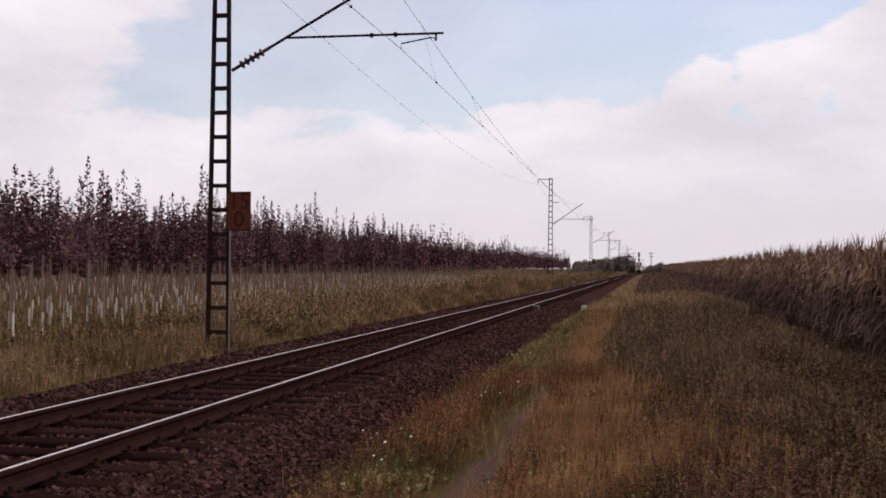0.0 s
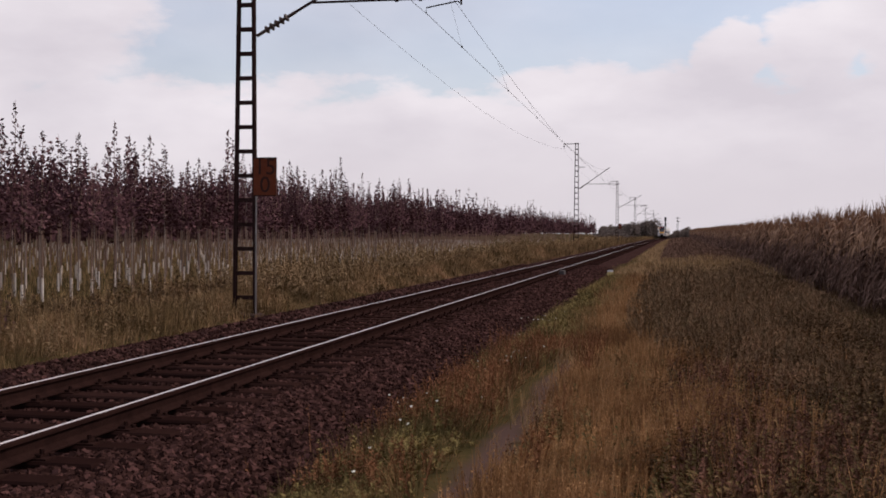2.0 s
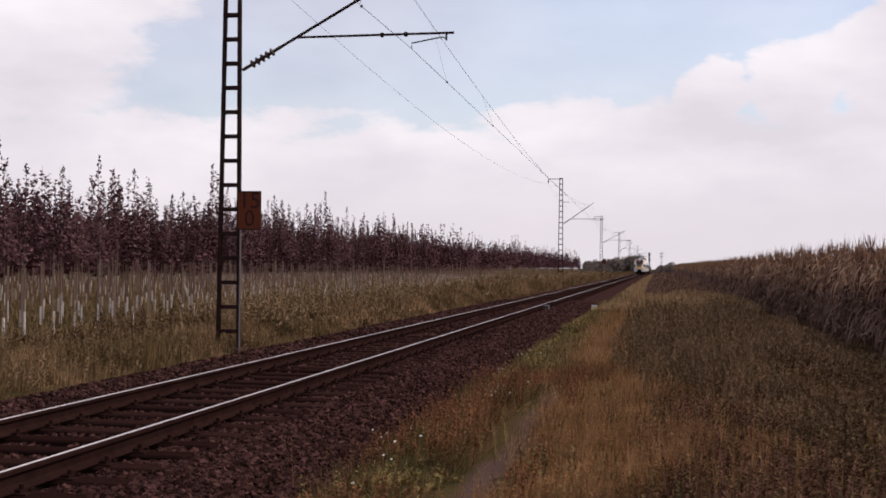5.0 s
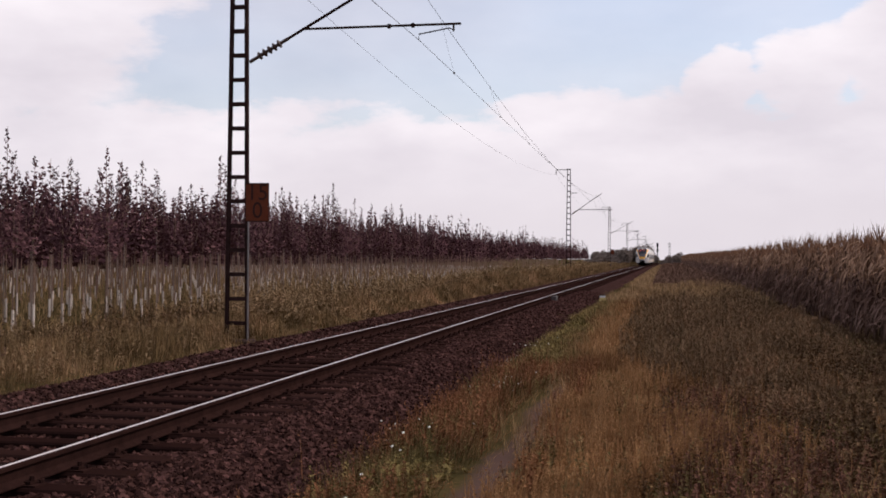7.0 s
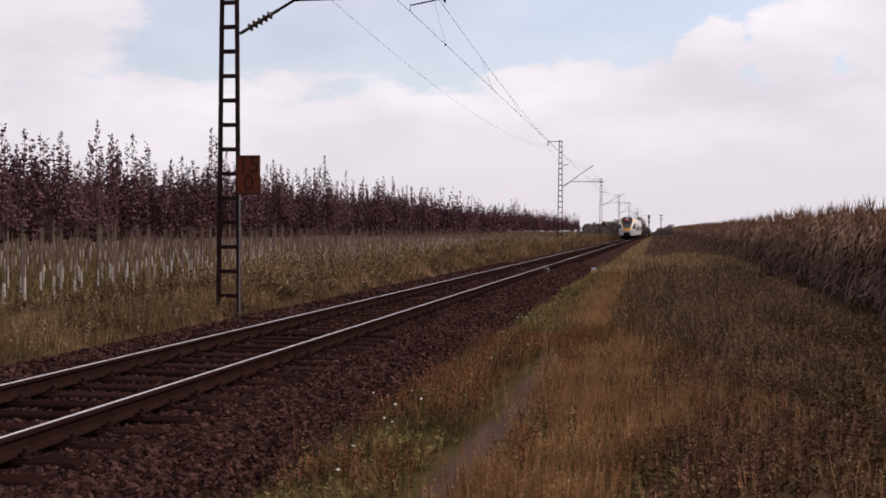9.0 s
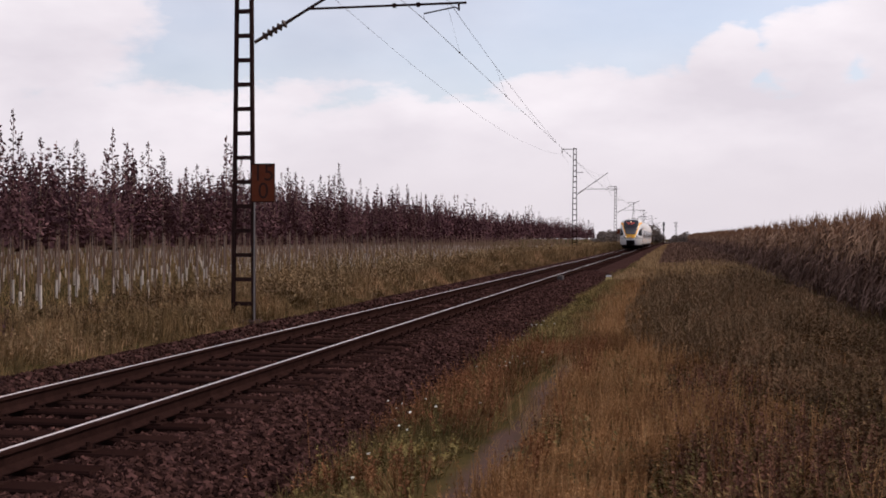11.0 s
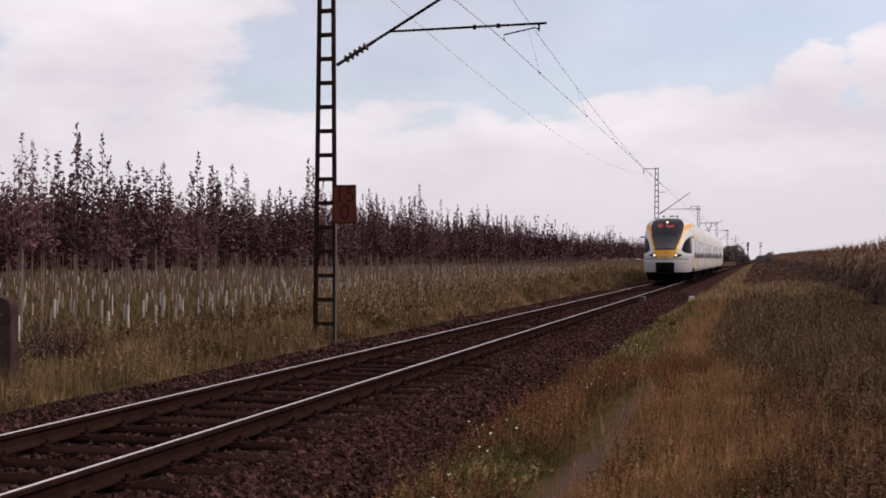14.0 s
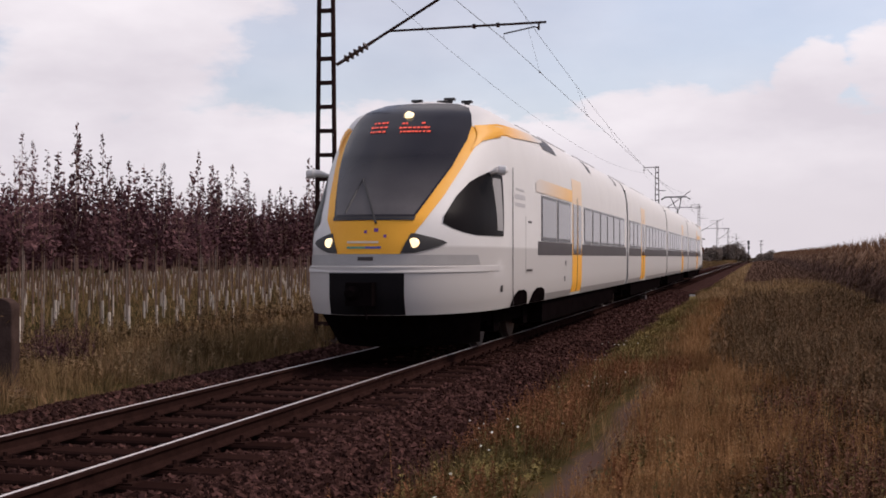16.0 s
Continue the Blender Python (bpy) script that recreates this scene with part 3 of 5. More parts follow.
def skin_patch(name, rows, mat, parent, lift=0.006, steps=14, label="", side=0):
    """A panel that lies on the front's skin. rows: (z, x0, x1), or with side = +-1 (z, y0, y1) along the flank."""
    bm = bmesh.new()
    grid = []
    dense = []
    for (za, a0, a1), (zb, b0, b1) in zip(rows, rows[1:]):
        n = max(1, int(round((zb - za) / 0.07)))
        dense += [(za + (zb - za) * i / n, a0 + (b0 - a0) * i / n, a1 + (b1 - a1) * i / n) for i in range(n)]
    dense.append(rows[-1])
    for z, u0, u1 in dense:
        row = []
        for i in range(steps + 1):
            u = u0 + (u1 - u0) * i / steps
            if side:
                p = Vector((side * skin_x(u, z), u, z))
            else:
                w = half_width(z) * 0.999
                u = max(-w, min(w, u))
                p = Vector((u, skin_y(u, z), z))
            out = Vector((p.x * 1.2, -1.1 * max(0.0, 1 - p.y / 3.5), 0.5 if z > 2 else 0.0))
            if side and p.y > nose_set(z) + corner(z):
                out = Vector((side, 0, 0))
            row.append(bm.verts.new(p + lift * out.normalized()))
        grid.append(row)
    for a, b in zip(grid, grid[1:]):
        for i in range(steps):
            bm.faces.new((a[i], a[i + 1], b[i + 1], b[i]))
    return part(name, bm, mat, parent, label, smooth=True)


def flank_panel(name, y0, y1, z0, z1, mat, parent, side, lift=0.008, label=""):
    """A flat pane or leaf on the straight flank."""
    bm = bmesh.new()
    n = max(2, int((z1 - z0) / 0.07))
    zs = [z0 + (z1 - z0) * i / n for i in range(n + 1)]
    for q in ((y0, y1),):
        outer = [[bm.verts.new((side * (half_width(z) + lift), y, z)) for z in zs] for y in q]
        inner = [[bm.verts.new((side * (half_width(z) - 0.02), y, z)) for z in zs] for y in q]
    for i in range(n):
        bm.faces.new((outer[0][i], outer[1][i], outer[1][i + 1], outer[0][i + 1]))
        bm.faces.new((outer[0][i], outer[0][i + 1], inner[0][i + 1], inner[0][i]))
        bm.faces.new((outer[1][i], outer[1][i + 1], inner[1][i + 1], inner[1][i]))
    bm.faces.new((outer[0][0], outer[1][0], inner[1][0], inner[0][0]))
    bm.faces.new((outer[0][n], outer[1][n], inner[1][n], inner[0][n]))
    return part(name, bm, mat, parent, label)


def hull(stations, closed_front):
    """The body's skin. stations: for each height, the flank's points."""
    bm = bmesh.new()
    zs = [0.66, 0.78, 0.9, 1.1, 1.33, 1.345, 1.5, 1.7, 1.9, 2.1, 2.3, 2.5, 2.7, 2.9, 3.1, 3.25, 3.4, 3.52, 3.64, 3.74, 3.84, 3.92, 3.97, 4.01, 4.04]
    rows = []
    for z in zs:
        w = half_width(z)
        if closed_front:
            fr = [-1 + 2 * i / 40 for i in range(41)]
            xs = [math.sin(f * math.pi / 2) for f in fr]
            pts = [(CAR_END, -w)] + [(y, -w) for y in (16.0, 12.0, 8.0, 5.5)]
            pts = [(-w, y) for y in (CAR_END, 16.0, 12.0, 8.0, 5.5)] + [(w * x, skin_y(w * x, z)) for x in xs] + [(w, y) for y in (5.5, 8.0, 12.0, 16.0, CAR_END)]
        else:
            pts = [(-w, y) for y in stations] + [(w, y) for y in stations[::-1]]
        rows.append([bm.verts.new((x, y, z)) for x, y in pts])
    for a, b in zip(rows, rows[1:]):
        for i in range(len(a) - 1):
            bm.faces.new((a[i], a[i + 1], b[i + 1], b[i]))
    bm.faces.new([r[0] for r in rows] + [r[-1] for r in rows[::-1]])
    if not closed_front:
        k = len(stations)
        bm.faces.new([r[k - 1] for r in rows] + [r[k] for r in rows[::-1]])
    bm.faces.new(rows[0])
    bmesh.ops.remove_doubles(bm, verts=bm.verts, dist=0.0005)
    return bm


def bogie(parent, y, axles=(-1.3, 1.3)):
    bm = bmesh.new()
    for s in (-1, 1):
        box(bm, s * 1.0 - 0.07, s * 1.0 + 0.07, y - 1.7, y + 1.7, 0.38, 0.62)
        for a in axles:
            box(bm, s * 1.0 - 0.11, s * 1.0 + 0.11, y + a - 0.2, y + a + 0.2, 0.26, 0.58)
    box(bm, -0.95, 0.95, y - 0.4, y + 0.4, 0.4, 0.6)
    frame_ob = part("bogie", bm, M_UNDER, parent, "black bogie frame")
    for a in axles:
        for s in (-1, 1):
            bm = bmesh.new()
            tube(bm, [(s * 0.69, y + a, 0.43), (s * 0.72, y + a, 0.43), (s * 0.721, y + a, 0.43), (s * 0.83, y + a, 0.43), (s * 0.832, y + a, 0.43), (s * 0.81, y + a, 0.43)], [0.46, 0.46, 0.43, 0.42, 0.36, 0.10], 28)
            part("wheel", bm, M_STEEL, frame_ob, "grey steel wheel")


def windows_and_doors(parent, spans, doors, band, sides=(-1, 1)):
    for s in sides:
        for y0, y1 in band:
            flank_panel("sill", max(y0, 6.5) if y0 > 5 else y0, y1, 0.665, 0.79, M_SILL, parent, s, 0.004, "dark grey sill along the skirt")
            flank_panel("waist_band", y0, y1, 1.50, 1.75, M_BAND, parent, s, 0.004, "dark grey stripe")
        for y0, y1 in spans:
            n = max(1, int(round((y1 - y0) / 1.45)))
            w = (y1 - y0) / n
            for i in range(n):
                fr = flank_panel("window", y0 + i * w + 0.04, y0 + (i + 1) * w - 0.04, 1.76, 2.60, M_GLASS, parent, s, 0.005, "side window with a dark rubber frame")
                flank_panel("pane", y0 + i * w + 0.13, y0 + (i + 1) * w - 0.13, 1.83, 2.54, M_WINDOW, fr, s, 0.012)
        for y in doors:
            d = flank_panel("door", y - 0.7, y + 0.7, 0.72, 2.75, M_DOOR, parent, s, 0.006, "orange double-leaf door paling towards its top")
            flank_panel("door_top", y - 0.7, y + 0.7, 2.755, 3.14, M_DOOR, parent, s, 0.005, "pale orange panel above the door")
            for e in (-0.35, 0.35):
                flank_panel("door_pane", y + e - 0.25, y + e + 0.25, 1.52, 2.6, M_WINDOW, d, s, 0.014)
            flank_panel("door_gap", y - 0.015, y + 0.015, 0.73, 2.74, M_BLACK, d, s, 0.011)


def end_car(train, m, lamps):
    body = part("end_car", hull(None, True), M_BODY, train, "white railcar body with an orange and black front", smooth=True)
    body.matrix_basis = m
    # orange mask round the windscreen
    skin_patch("front_mask", [(1.51, -0.46, 0.46), (1.7, -0.55, 0.55), (2.0, -0.73, 0.73), (2.35, -0.87, 0.87), (2.8, -1.0, 1.0), (3.2, -1.1, 1.1), (3.34, -1.12, 1.12), (3.46, -1.03, 1.03), (3.52, -0.93, 0.93)], M_ORANGE, body, 0.006, 28, "orange mask round the windscreen")
    glass = skin_patch("windscreen", [(2.0, -0.57, 0.57), (2.05, -0.6, 0.6), (2.35, -0.71, 0.71), (2.8, -0.87, 0.87), (3.25, -0.96, 0.96), (3.5, -0.96, 0.96), (3.7, -0.9, 0.9), (3.84, -0.8, 0.8), (3.92, -0.58, 0.58)], M_SCREEN, body, 0.014, 28, "large dark windscreen")
    skin_patch("windscreen_lower", [(2.06, -0.57, 0.57), (2.35, -0.68, 0.68), (2.8, -0.84, 0.84), (2.98, -0.88, 0.88)], M_SCREENSKY, glass, 0.017, 20, "lower windscreen, painted grey for the sky's reflection and the desk behind")
    skin_patch("rubber_seal", [(1.985, -0.59, 0.59), (2.03, -0.6, 0.6)], M_BLACK, glass, 0.019, 16, "black rubber seal")
    for s in (-1, 1):
        skin_patch("headlight_housing", [(1.525, s * 0.455, s * 0.62), (1.57, s * 0.475, s * 0.77), (1.62, s * 0.495, s * 0.9), (1.67, s * 0.515, s * 0.99), (1.71, s * 0.53, s * 0.93), (1.76, s * 0.55, s * 0.77), (1.8, s * 0.565, s * 0.62)], M_BLACK, body, 0.016, 10, "black almond-shaped headlight housing")
        y = skin_y(0.62, 1.665)
        bm = bmesh.new()
        tube(bm, [(s * 0.62, y - 0.045, 1.665), (s * 0.62, y - 0.03, 1.665), (s * 0.62, y + 0.06, 1.665)], [0.06, 0.07, 0.07], 16)
        part("headlamp", bm, M_LAMP if lamps else M_STEEL, body, "round glowing headlamp")
        pane = skin_patch("cab_window", [(1.785, 1.4, 2.5), (1.82, 1.12, 2.52), (1.88, 0.9, 2.53), (1.95, 0.77, 2.54), (2.05, 0.83, 2.55), (2.35, 1.22, 2.57), (2.58, 1.6, 2.58), (2.68, 1.86, 2.58), (2.75, 2.1, 2.56), (2.79, 2.25, 2.45)], M_CAB, body, 0.008, 12, "dark triangular cab side window", side=s)
        skin_patch("sliding_pane", [(1.87, 2.16, 2.46), (2.6, 2.16, 2.48), (2.67, 2.2, 2.47)], M_APRON, pane, 0.014, 6, "grey sliding pane of the cab window", side=s)
        skin_patch("shoulder_stripe", [(3.1, skin_y(1.04, 3.1), 2.0), (3.25, skin_y(1.06, 3.25), 2.3), (3.34, skin_y(1.06, 3.34), 2.75), (3.42, skin_y(1.03, 3.42), 3.6), (3.5, skin_y(0.98, 3.5), 4.8), (3.57, 2.9, 6.0), (3.64, 4.2, 6.8), (3.7, 5.6, 7.0)], M_FADE, body, 0.024, 28, "orange shoulder stripe fading into the white", side=s)
        skin_patch("pale_stripe", [(2.63, 5.3, 9.55), (2.8, 5.3, 9.55), (2.88, 5.7, 9.55)], M_FADEIN, body, 0.01, 16, "pale orange stripe rising out of the white", side=s)
        for ya, yb in ((6.3, 8.2), (12.5, 13.3), (18.0, 18.8)):
            skin_patch("roof_slot", [(3.5, ya + 0.3, yb), (3.75, ya, yb - 0.4)], M_BAND, body, 0.008, 4, "dark slot in the roof fairing", side=s)
        # wheel arches are flat patches; their black stands for the shaded recess
        for ya, yb in ((3.25, 4.72), (4.9, 6.45)):
            ym = (ya + yb) / 2
            skin_patch("wheel_arch", [(0.665, ya, yb), (0.78, ya + 0.1, yb - 0.08), (0.87, ya + 0.25, yb - 0.22), (0.92, ym - 0.25, ym + 0.25)], M_UNDER, body, 0.006, 8, "wheel arch, a flat near-black patch for its shaded opening", side=s)
        for y0, y1, z0, z1 in ((3.42, 4.3, 2.42, 2.5), (3.42, 4.3, 2.3, 2.36), (3.5, 4.2, 2.56, 2.6), (4.45, 4.75, 1.72, 1.9)):
            flank_panel("side_mark", y0, y1, z0, z1, M_MARKG, body, s, 0.004, "small grey lettering bar")
        hatch = flank_panel("side_hatch", 4.35, 5.0, 1.2, 2.15, M_BODY, body, s, 0.006, "white service hatch")
        flank_panel("hatch_latch", 4.4, 4.95, 1.22, 1.26, M_BAND, hatch, s, 0.010)
        flank_panel("hatch_vent", 4.55, 4.85, 2.05, 2.09, M_BAND, hatch, s, 0.010)
        for y0, z0 in ((2.35, 0.93), (8.6, 1.3), (8.5, 0.98)):
            skin_patch("side_fitting", [(z0, y0, y0 + 0.14), (z0 + 0.1, y0, y0 + 0.14)], M_BLACK, body, 0.008, 2, "small black fitting", side=s)
        bm = bmesh.new()
        xm = skin_x(2.2, 2.75)
        tube(bm, [(s * (xm - 0.02), 2.2, 2.74), (s * (xm + 0.12), 2.1, 2.79), (s * (xm + 0.22), 2.05, 2.79)], [0.03, 0.05, 0.07], 8)
        tube(bm, [(s * (xm + 0.14), 2.0, 2.78), (s * (xm + 0.18), 1.98, 2.78), (s * (xm + 0.26), 1.99, 2.77), (s * (xm + 0.29), 2.02, 2.77)], [0.03, 0.075, 0.075, 0.03], 10)
        part("mirror_camera", bm, M_BODY, body, "small outside mirror pod")
        bm = bmesh.new()
        tube(bm, [(s * 1.452, 3.2, 0.7), (s * 1.452, 3.2, 2.9)], 0.008, 4)
        part("panel_joint", bm, M_BAND, body)
    # top lamp and destination display
    y = skin_y(0, 3.66)
    bm = bmesh.new()
    tube(bm, [(0, y - 0.07, 3.67), (0, y - 0.05, 3.67), (0, y + 0.1, 3.67)], [0.055, 0.07, 0.07], 14)
    part("top_lamp", bm, M_LAMP if lamps else M_STEEL, body, "round top headlamp")
    if lamps:
        r = random.Random(4)
        for x0, x1, z in ((-0.53, -0.27, 3.38), (-0.55, -0.27, 3.46), (-0.53, -0.27, 3.54), (-0.05, 0.05, 3.52), (0.26, 0.31, 3.52), (-0.06, 0.42, 3.44), (-0.02, 0.4, 3.37)):
            bm = bmesh.new()
            x = x0
            while x < x1:
                w = r.uniform(0.018, 0.06)
                v = [bm.verts.new((c, skin_y(c, z + e) - 0.025, z + e + 0.012)) for c, e in ((x, -0.015), (x + w, -0.015), (x + w, 0.015), (x, 0.015))]
                bm.faces.new(v)
                x += w + r.uniform(0.012, 0.03)
            part("display_line", bm, M_LED, body, "red glowing line of dots")
    # bumper ledge, coupler bay, plough
    skin_patch("bumper_ledge", [(1.255, -1.425, 1.425), (1.335, -1.425, 1.425)], M_BODY, body, 0.015, 40, "white bumper ledge")
    skin_patch("apron", [(1.36, -1.3, 1.3), (1.5, -1.28, 1.28)], M_APRON, body, 0.008, 30, "grey apron below the orange mask")
    # the hull is closed here; the bay's shaded depth is painted as black
    skin_patch("coupler_bay", [(0.665, -0.54, 0.54), (1.245, -0.54, 0.54)], M_CAB, body, 0.012, 12, "coupler bay, a flat black patch for its shaded recess")
    bm = bmesh.new()
    tube(bm, [(0, 0.4, 0.95), (0, -0.02, 0.95)], 0.1, 10)
    box(bm, -0.19, 0.19, -0.2, 0.0, 0.8, 1.12)
    tube(bm, [(-0.1, -0.2, 0.97), (-0.1, -0.27, 0.97)], [0.11, 0.05], 10)
    tube(bm, [(0.08, -0.18, 0.8), (0.12, -0.2, 0.62)], 0.02, 6)
    part("coupler", bm, M_UNDER, body, "dark steel coupler")
    # rail guard drawn wide and near-black to stand for the shade under the nose
    bm = bmesh.new()
    rim = [(1.3 * math.sin(math.pi * k / 24), 0) for k in range(-12, 13)]
    rim = [(x * 0.97, skin_y(x * 0.96, 0.7) + 0.3) for x, _ in rim]
    low, mid = [bm.verts.new((x * 0.9, y + 0.5, 0.17)) for x, y in rim], [bm.verts.new((x, y, 0.67)) for x, y in rim]
    for i in range(24):
        bm.faces.new((low[i], low[i + 1], mid[i + 1], mid[i]))
    bm.faces.new(low)
    bm.faces.new(mid)
    part("plough", bm, M_UNDER, body, "black rail guard, darkened for the shade below the nose")
    # plain marks on the orange apron
    if lamps:
        for x0, x1, z0, z1, mat in ((-0.3, -0.02, 1.585, 1.615, M_LOGOG), (-0.02, 0.2, 1.585, 1.615, M_LOGOB), (-0.3, 0.16, 1.66, 1.69, M_PALE), (-0.06, -0.02, 1.80, 1.84, M_LOGO), (0.08, 0.14, 1.82, 1.87, M_LOGO), (0.22, 0.26, 1.74, 1.78, M_LOGO), (-0.12, 0.1, 1.42, 1.47, M_BAND)):
            skin_patch("apron_mark", [(z0, x0, x1), (z1, x0, x1)], mat, body, 0.016, 4, "small plain coloured mark")
    # wiper
    bm = bmesh.new()
    p = [(x, skin_y(x, z) - 0.03, z + 0.01) for x, z in ((0.1, 1.93), (-0.02, 2.15), (-0.32, 2.6))]
    tube(bm, p, 0.016, 6)
    tube(bm, [(x, skin_y(x, z) - 0.025, z) for x, z in ((-0.32, 2.62), (-0.38, 2.3), (-0.42, 2.1))], 0.012, 6)
    part("wiper", bm, M_BLACK, body, "black wiper")
    # low near-black boxes also stand for the shade under the body
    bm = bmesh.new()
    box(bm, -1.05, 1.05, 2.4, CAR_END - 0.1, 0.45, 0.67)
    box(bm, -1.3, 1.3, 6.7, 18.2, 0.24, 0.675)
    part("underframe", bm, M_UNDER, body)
    bm = bmesh.new()
    for y0, y1, h in ((7.5, 9.2, 4.09), (10.0, 14.0, 4.1), (15.0, 19.4, 4.1)):
        box(bm, -0.72, 0.72, y0, y1, 3.7, h)
    bmesh.ops.bevel(bm, geom=bm.edges[:], offset=0.1, segments=2, affect="EDGES")
    part("roof_equipment", bm, M_ROOF, body, "grey roof equipment covers")
    for x, y in ((-0.35, 3.9), (0.05, 4.1), (0.25, 3.8), (0.45, 4.2)):
        bm = bmesh.new()
        tube(bm, [(x, y, 3.95), (x, y, 4.1), (x, y + 0.02, 4.12)], [0.05, 0.05, 0.02], 8)
        box(bm, x - 0.09, x + 0.09, y - 0.05, y + 0.05, 4.1, 4.14)
        part("antenna", bm, M_BLACK, body, "small black roof antenna")
    windows_and_doors(body, [(5.8, 9.4), (11.3, 19.9)], [10.3], [(5.5, 9.55), (11.05, 20.3)])
    bogie(body, 4.75, (-1.25, 1.25))
    return body


def middle_car(train, y0):
    bm = hull([0.22, 4.0, 8.0, 12.0, 16.08], False)
    body = part("middle_car", bm, M_BODY, train, "white railcar body with dark windows and orange doors", smooth=True)
    body.matrix_basis = pose(0, y0, 0)
    windows_and_doors(body, [(0.5, 4.2), (6.0, 15.8)] if y0 < 30 else [(0.5, 10.3), (12.1, 15.8)], [5.1] if y0 < 30 else [11.2], [(0.4, 4.35), (5.85, 15.9)] if y0 < 30 else [(0.4, 10.45), (11.95, 15.9)])
    bm = bmesh.new()
    for a, b in ((2.0, 7.0), (9.0, 14.5)):
        box(bm, -0.72, 0.72, a, b, 3.7, 4.1)
    bmesh.ops.bevel(bm, geom=bm.edges[:], offset=0.1, segments=2, affect="EDGES")
    part("roof_equipment", bm, M_ROOF, body, "grey roof equipment covers")
    bm = bmesh.new()
    box(bm, -1.2, 1.2, 0.4, 15.9, 0.45, 0.67)
    box(bm, -1.3, 1.3, 2.2, 14.1, 0.24, 0.675)
    part("underframe", bm, M_UNDER, body)
    return body


def build_train():
    train = thing("railcar_train", "white four-car electric railcar train with an orange and black front", "train")
    end_car(train, pose(0, 0, 0), True)
    middle_car(train, 20.74)
    middle_car(train, 37.04)
    end_car(train, pose(0, 74.08, 0, 0, 0, 180), False)
    for y in (20.74, 37.04, 53.34):
        bm = bmesh.new()
        box(bm, -1.34, 1.34, y - 0.3, y + 0.3, 0.7, 3.5)
        part("gangway_bellows", bm, M_UNDER, train, "black gangway bellows")
        bogie(train, y)
    # raised pantograph on the last car
    pan = bmesh.new()
    y = 65.0
    tube(pan, [(-0.45, y + 1.0, 4.0), (0.0, y + 0.9, 4.05), (0.45, y + 1.0, 4.0)], 0.04, 6)
    tube(pan, [(0, y + 0.9, 4.05), (0, y + 2.1, 4.75)], 0.05, 6)
    for s in (-1, 1):
        tube(pan, [(s * 0.1, y + 2.1, 4.75), (s * 0.35, y, 5.46)], 0.03, 6)
    for e in (-0.18, 0.18):
        tube(pan, [(-0.95, y + e, 5.3), (-0.7, y + e, 5.48), (0.7, y + e, 5.48), (0.95, y + e, 5.3)], 0.035, 6)
    part("pantograph", pan, M_UNDER, train, "raised black pantograph")
    return train


TRAIN = build_train()


# ---- plants ----
def blades(name, seed, spots, mat, height, width, lean=0.35, kind_label="", category="grass", segs=2):
    """Curved, tapered blades. spots: arrays x, y, size factor."""
    rs = np.random.RandomState(seed)
    x, y, f = spots
    n = len(x)
    z = np.array([ground_z(a) for a in x]) - 0.02
    h = height * f * rs.uniform(0.55, 1.25, n)
    w = width * rs.uniform(0.6, 1.4, n) * np.clip(y / 14.0, 0.8, 8.0)
    # neighbouring blades are blown over roughly the same way
    swirl = np.array([noise.noise((a * 1.3, b * 0.9, seed)) for a, b in zip(x, y)])
    az, tilt = 7.0 * swirl + rs.normal(0, 0.9, n), np.abs(rs.normal(0, lean, n))
    face = rs.uniform(0, np.pi, n)
    fx, fy = np.cos(face) * w / 2, np.sin(face) * w / 2
    bx = x + np.array([bend(b) for b in y])
    verts, faces = [], []
    rows = []
    for s in range(segs + 1):
        q = s / segs
        off = tilt * h * q ** 1.8
        cx, cy, cz = bx + np.cos(az) * off, y + np.sin(az) * off, z + h * q * np.cos(np.minimum(tilt * q, 1.2))
        taper = 1 - q if s < segs else 0.12
        rows.append(np.stack([np.stack([cx - fx * taper, cy - fy * taper, cz], 1), np.stack([cx + fx * taper, cy + fy * taper, cz], 1)], 1))
    v = np.stack(rows, 1).reshape(-1, 3)
    k = 2 * (segs + 1)
    base = np.arange(n)[:, None] * k
    quads = [base + np.array([[2 * s, 2 * s + 1, 2 * s + 3, 2 * s + 2]]) for s in range(segs)]
    fcs = np.concatenate(quads)
    ob = raw(name, v.tolist(), fcs.tolist(), mat)
    return tagged(ob, kind_label, category, kind="stuff")


def spots(seed, n, x0, x1, y0, y1, power=1.6, keep=None, size=None):
    """Random places, denser where y is small."""
    rs = np.random.RandomState(seed)
    x, y = rs.uniform(x0, x1, n), y0 + (y1 - y0) * rs.uniform(0, 1, n) ** power
    f = np.ones(n)
    if size is not None:
        f = np.array([size(a, b) for a, b in zip(x, y)])
    if keep is not None:
        k = np.array([keep(a, b) for a, b in zip(x, y)]) > rs.uniform(0, 1, n)
        x, y, f = x[k], y[k], f[k]
    return x, y, f


def tufted(places, each, spread, seed):
    """Several blades round each place, so that the grass stands in tufts."""
    rs = np.random.RandomState(seed)
    x, y, f = (np.repeat(a, each) for a in places)
    k = spread * np.clip(y / 12.0, 0.8, 3.0)
    return x + rs.normal(0, 1, len(x)) * k, y + rs.normal(0, 1, len(x)) * k, f * rs.uniform(0.7, 1.15, len(x))


def patchy(s, seed, lo=0.5, hi=1.3):
    return lambda x, y: lo + (hi - lo) * min(1, max(0, 0.5 + 0.9 * noise.noise((x * s, y * s * 0.6, seed))))


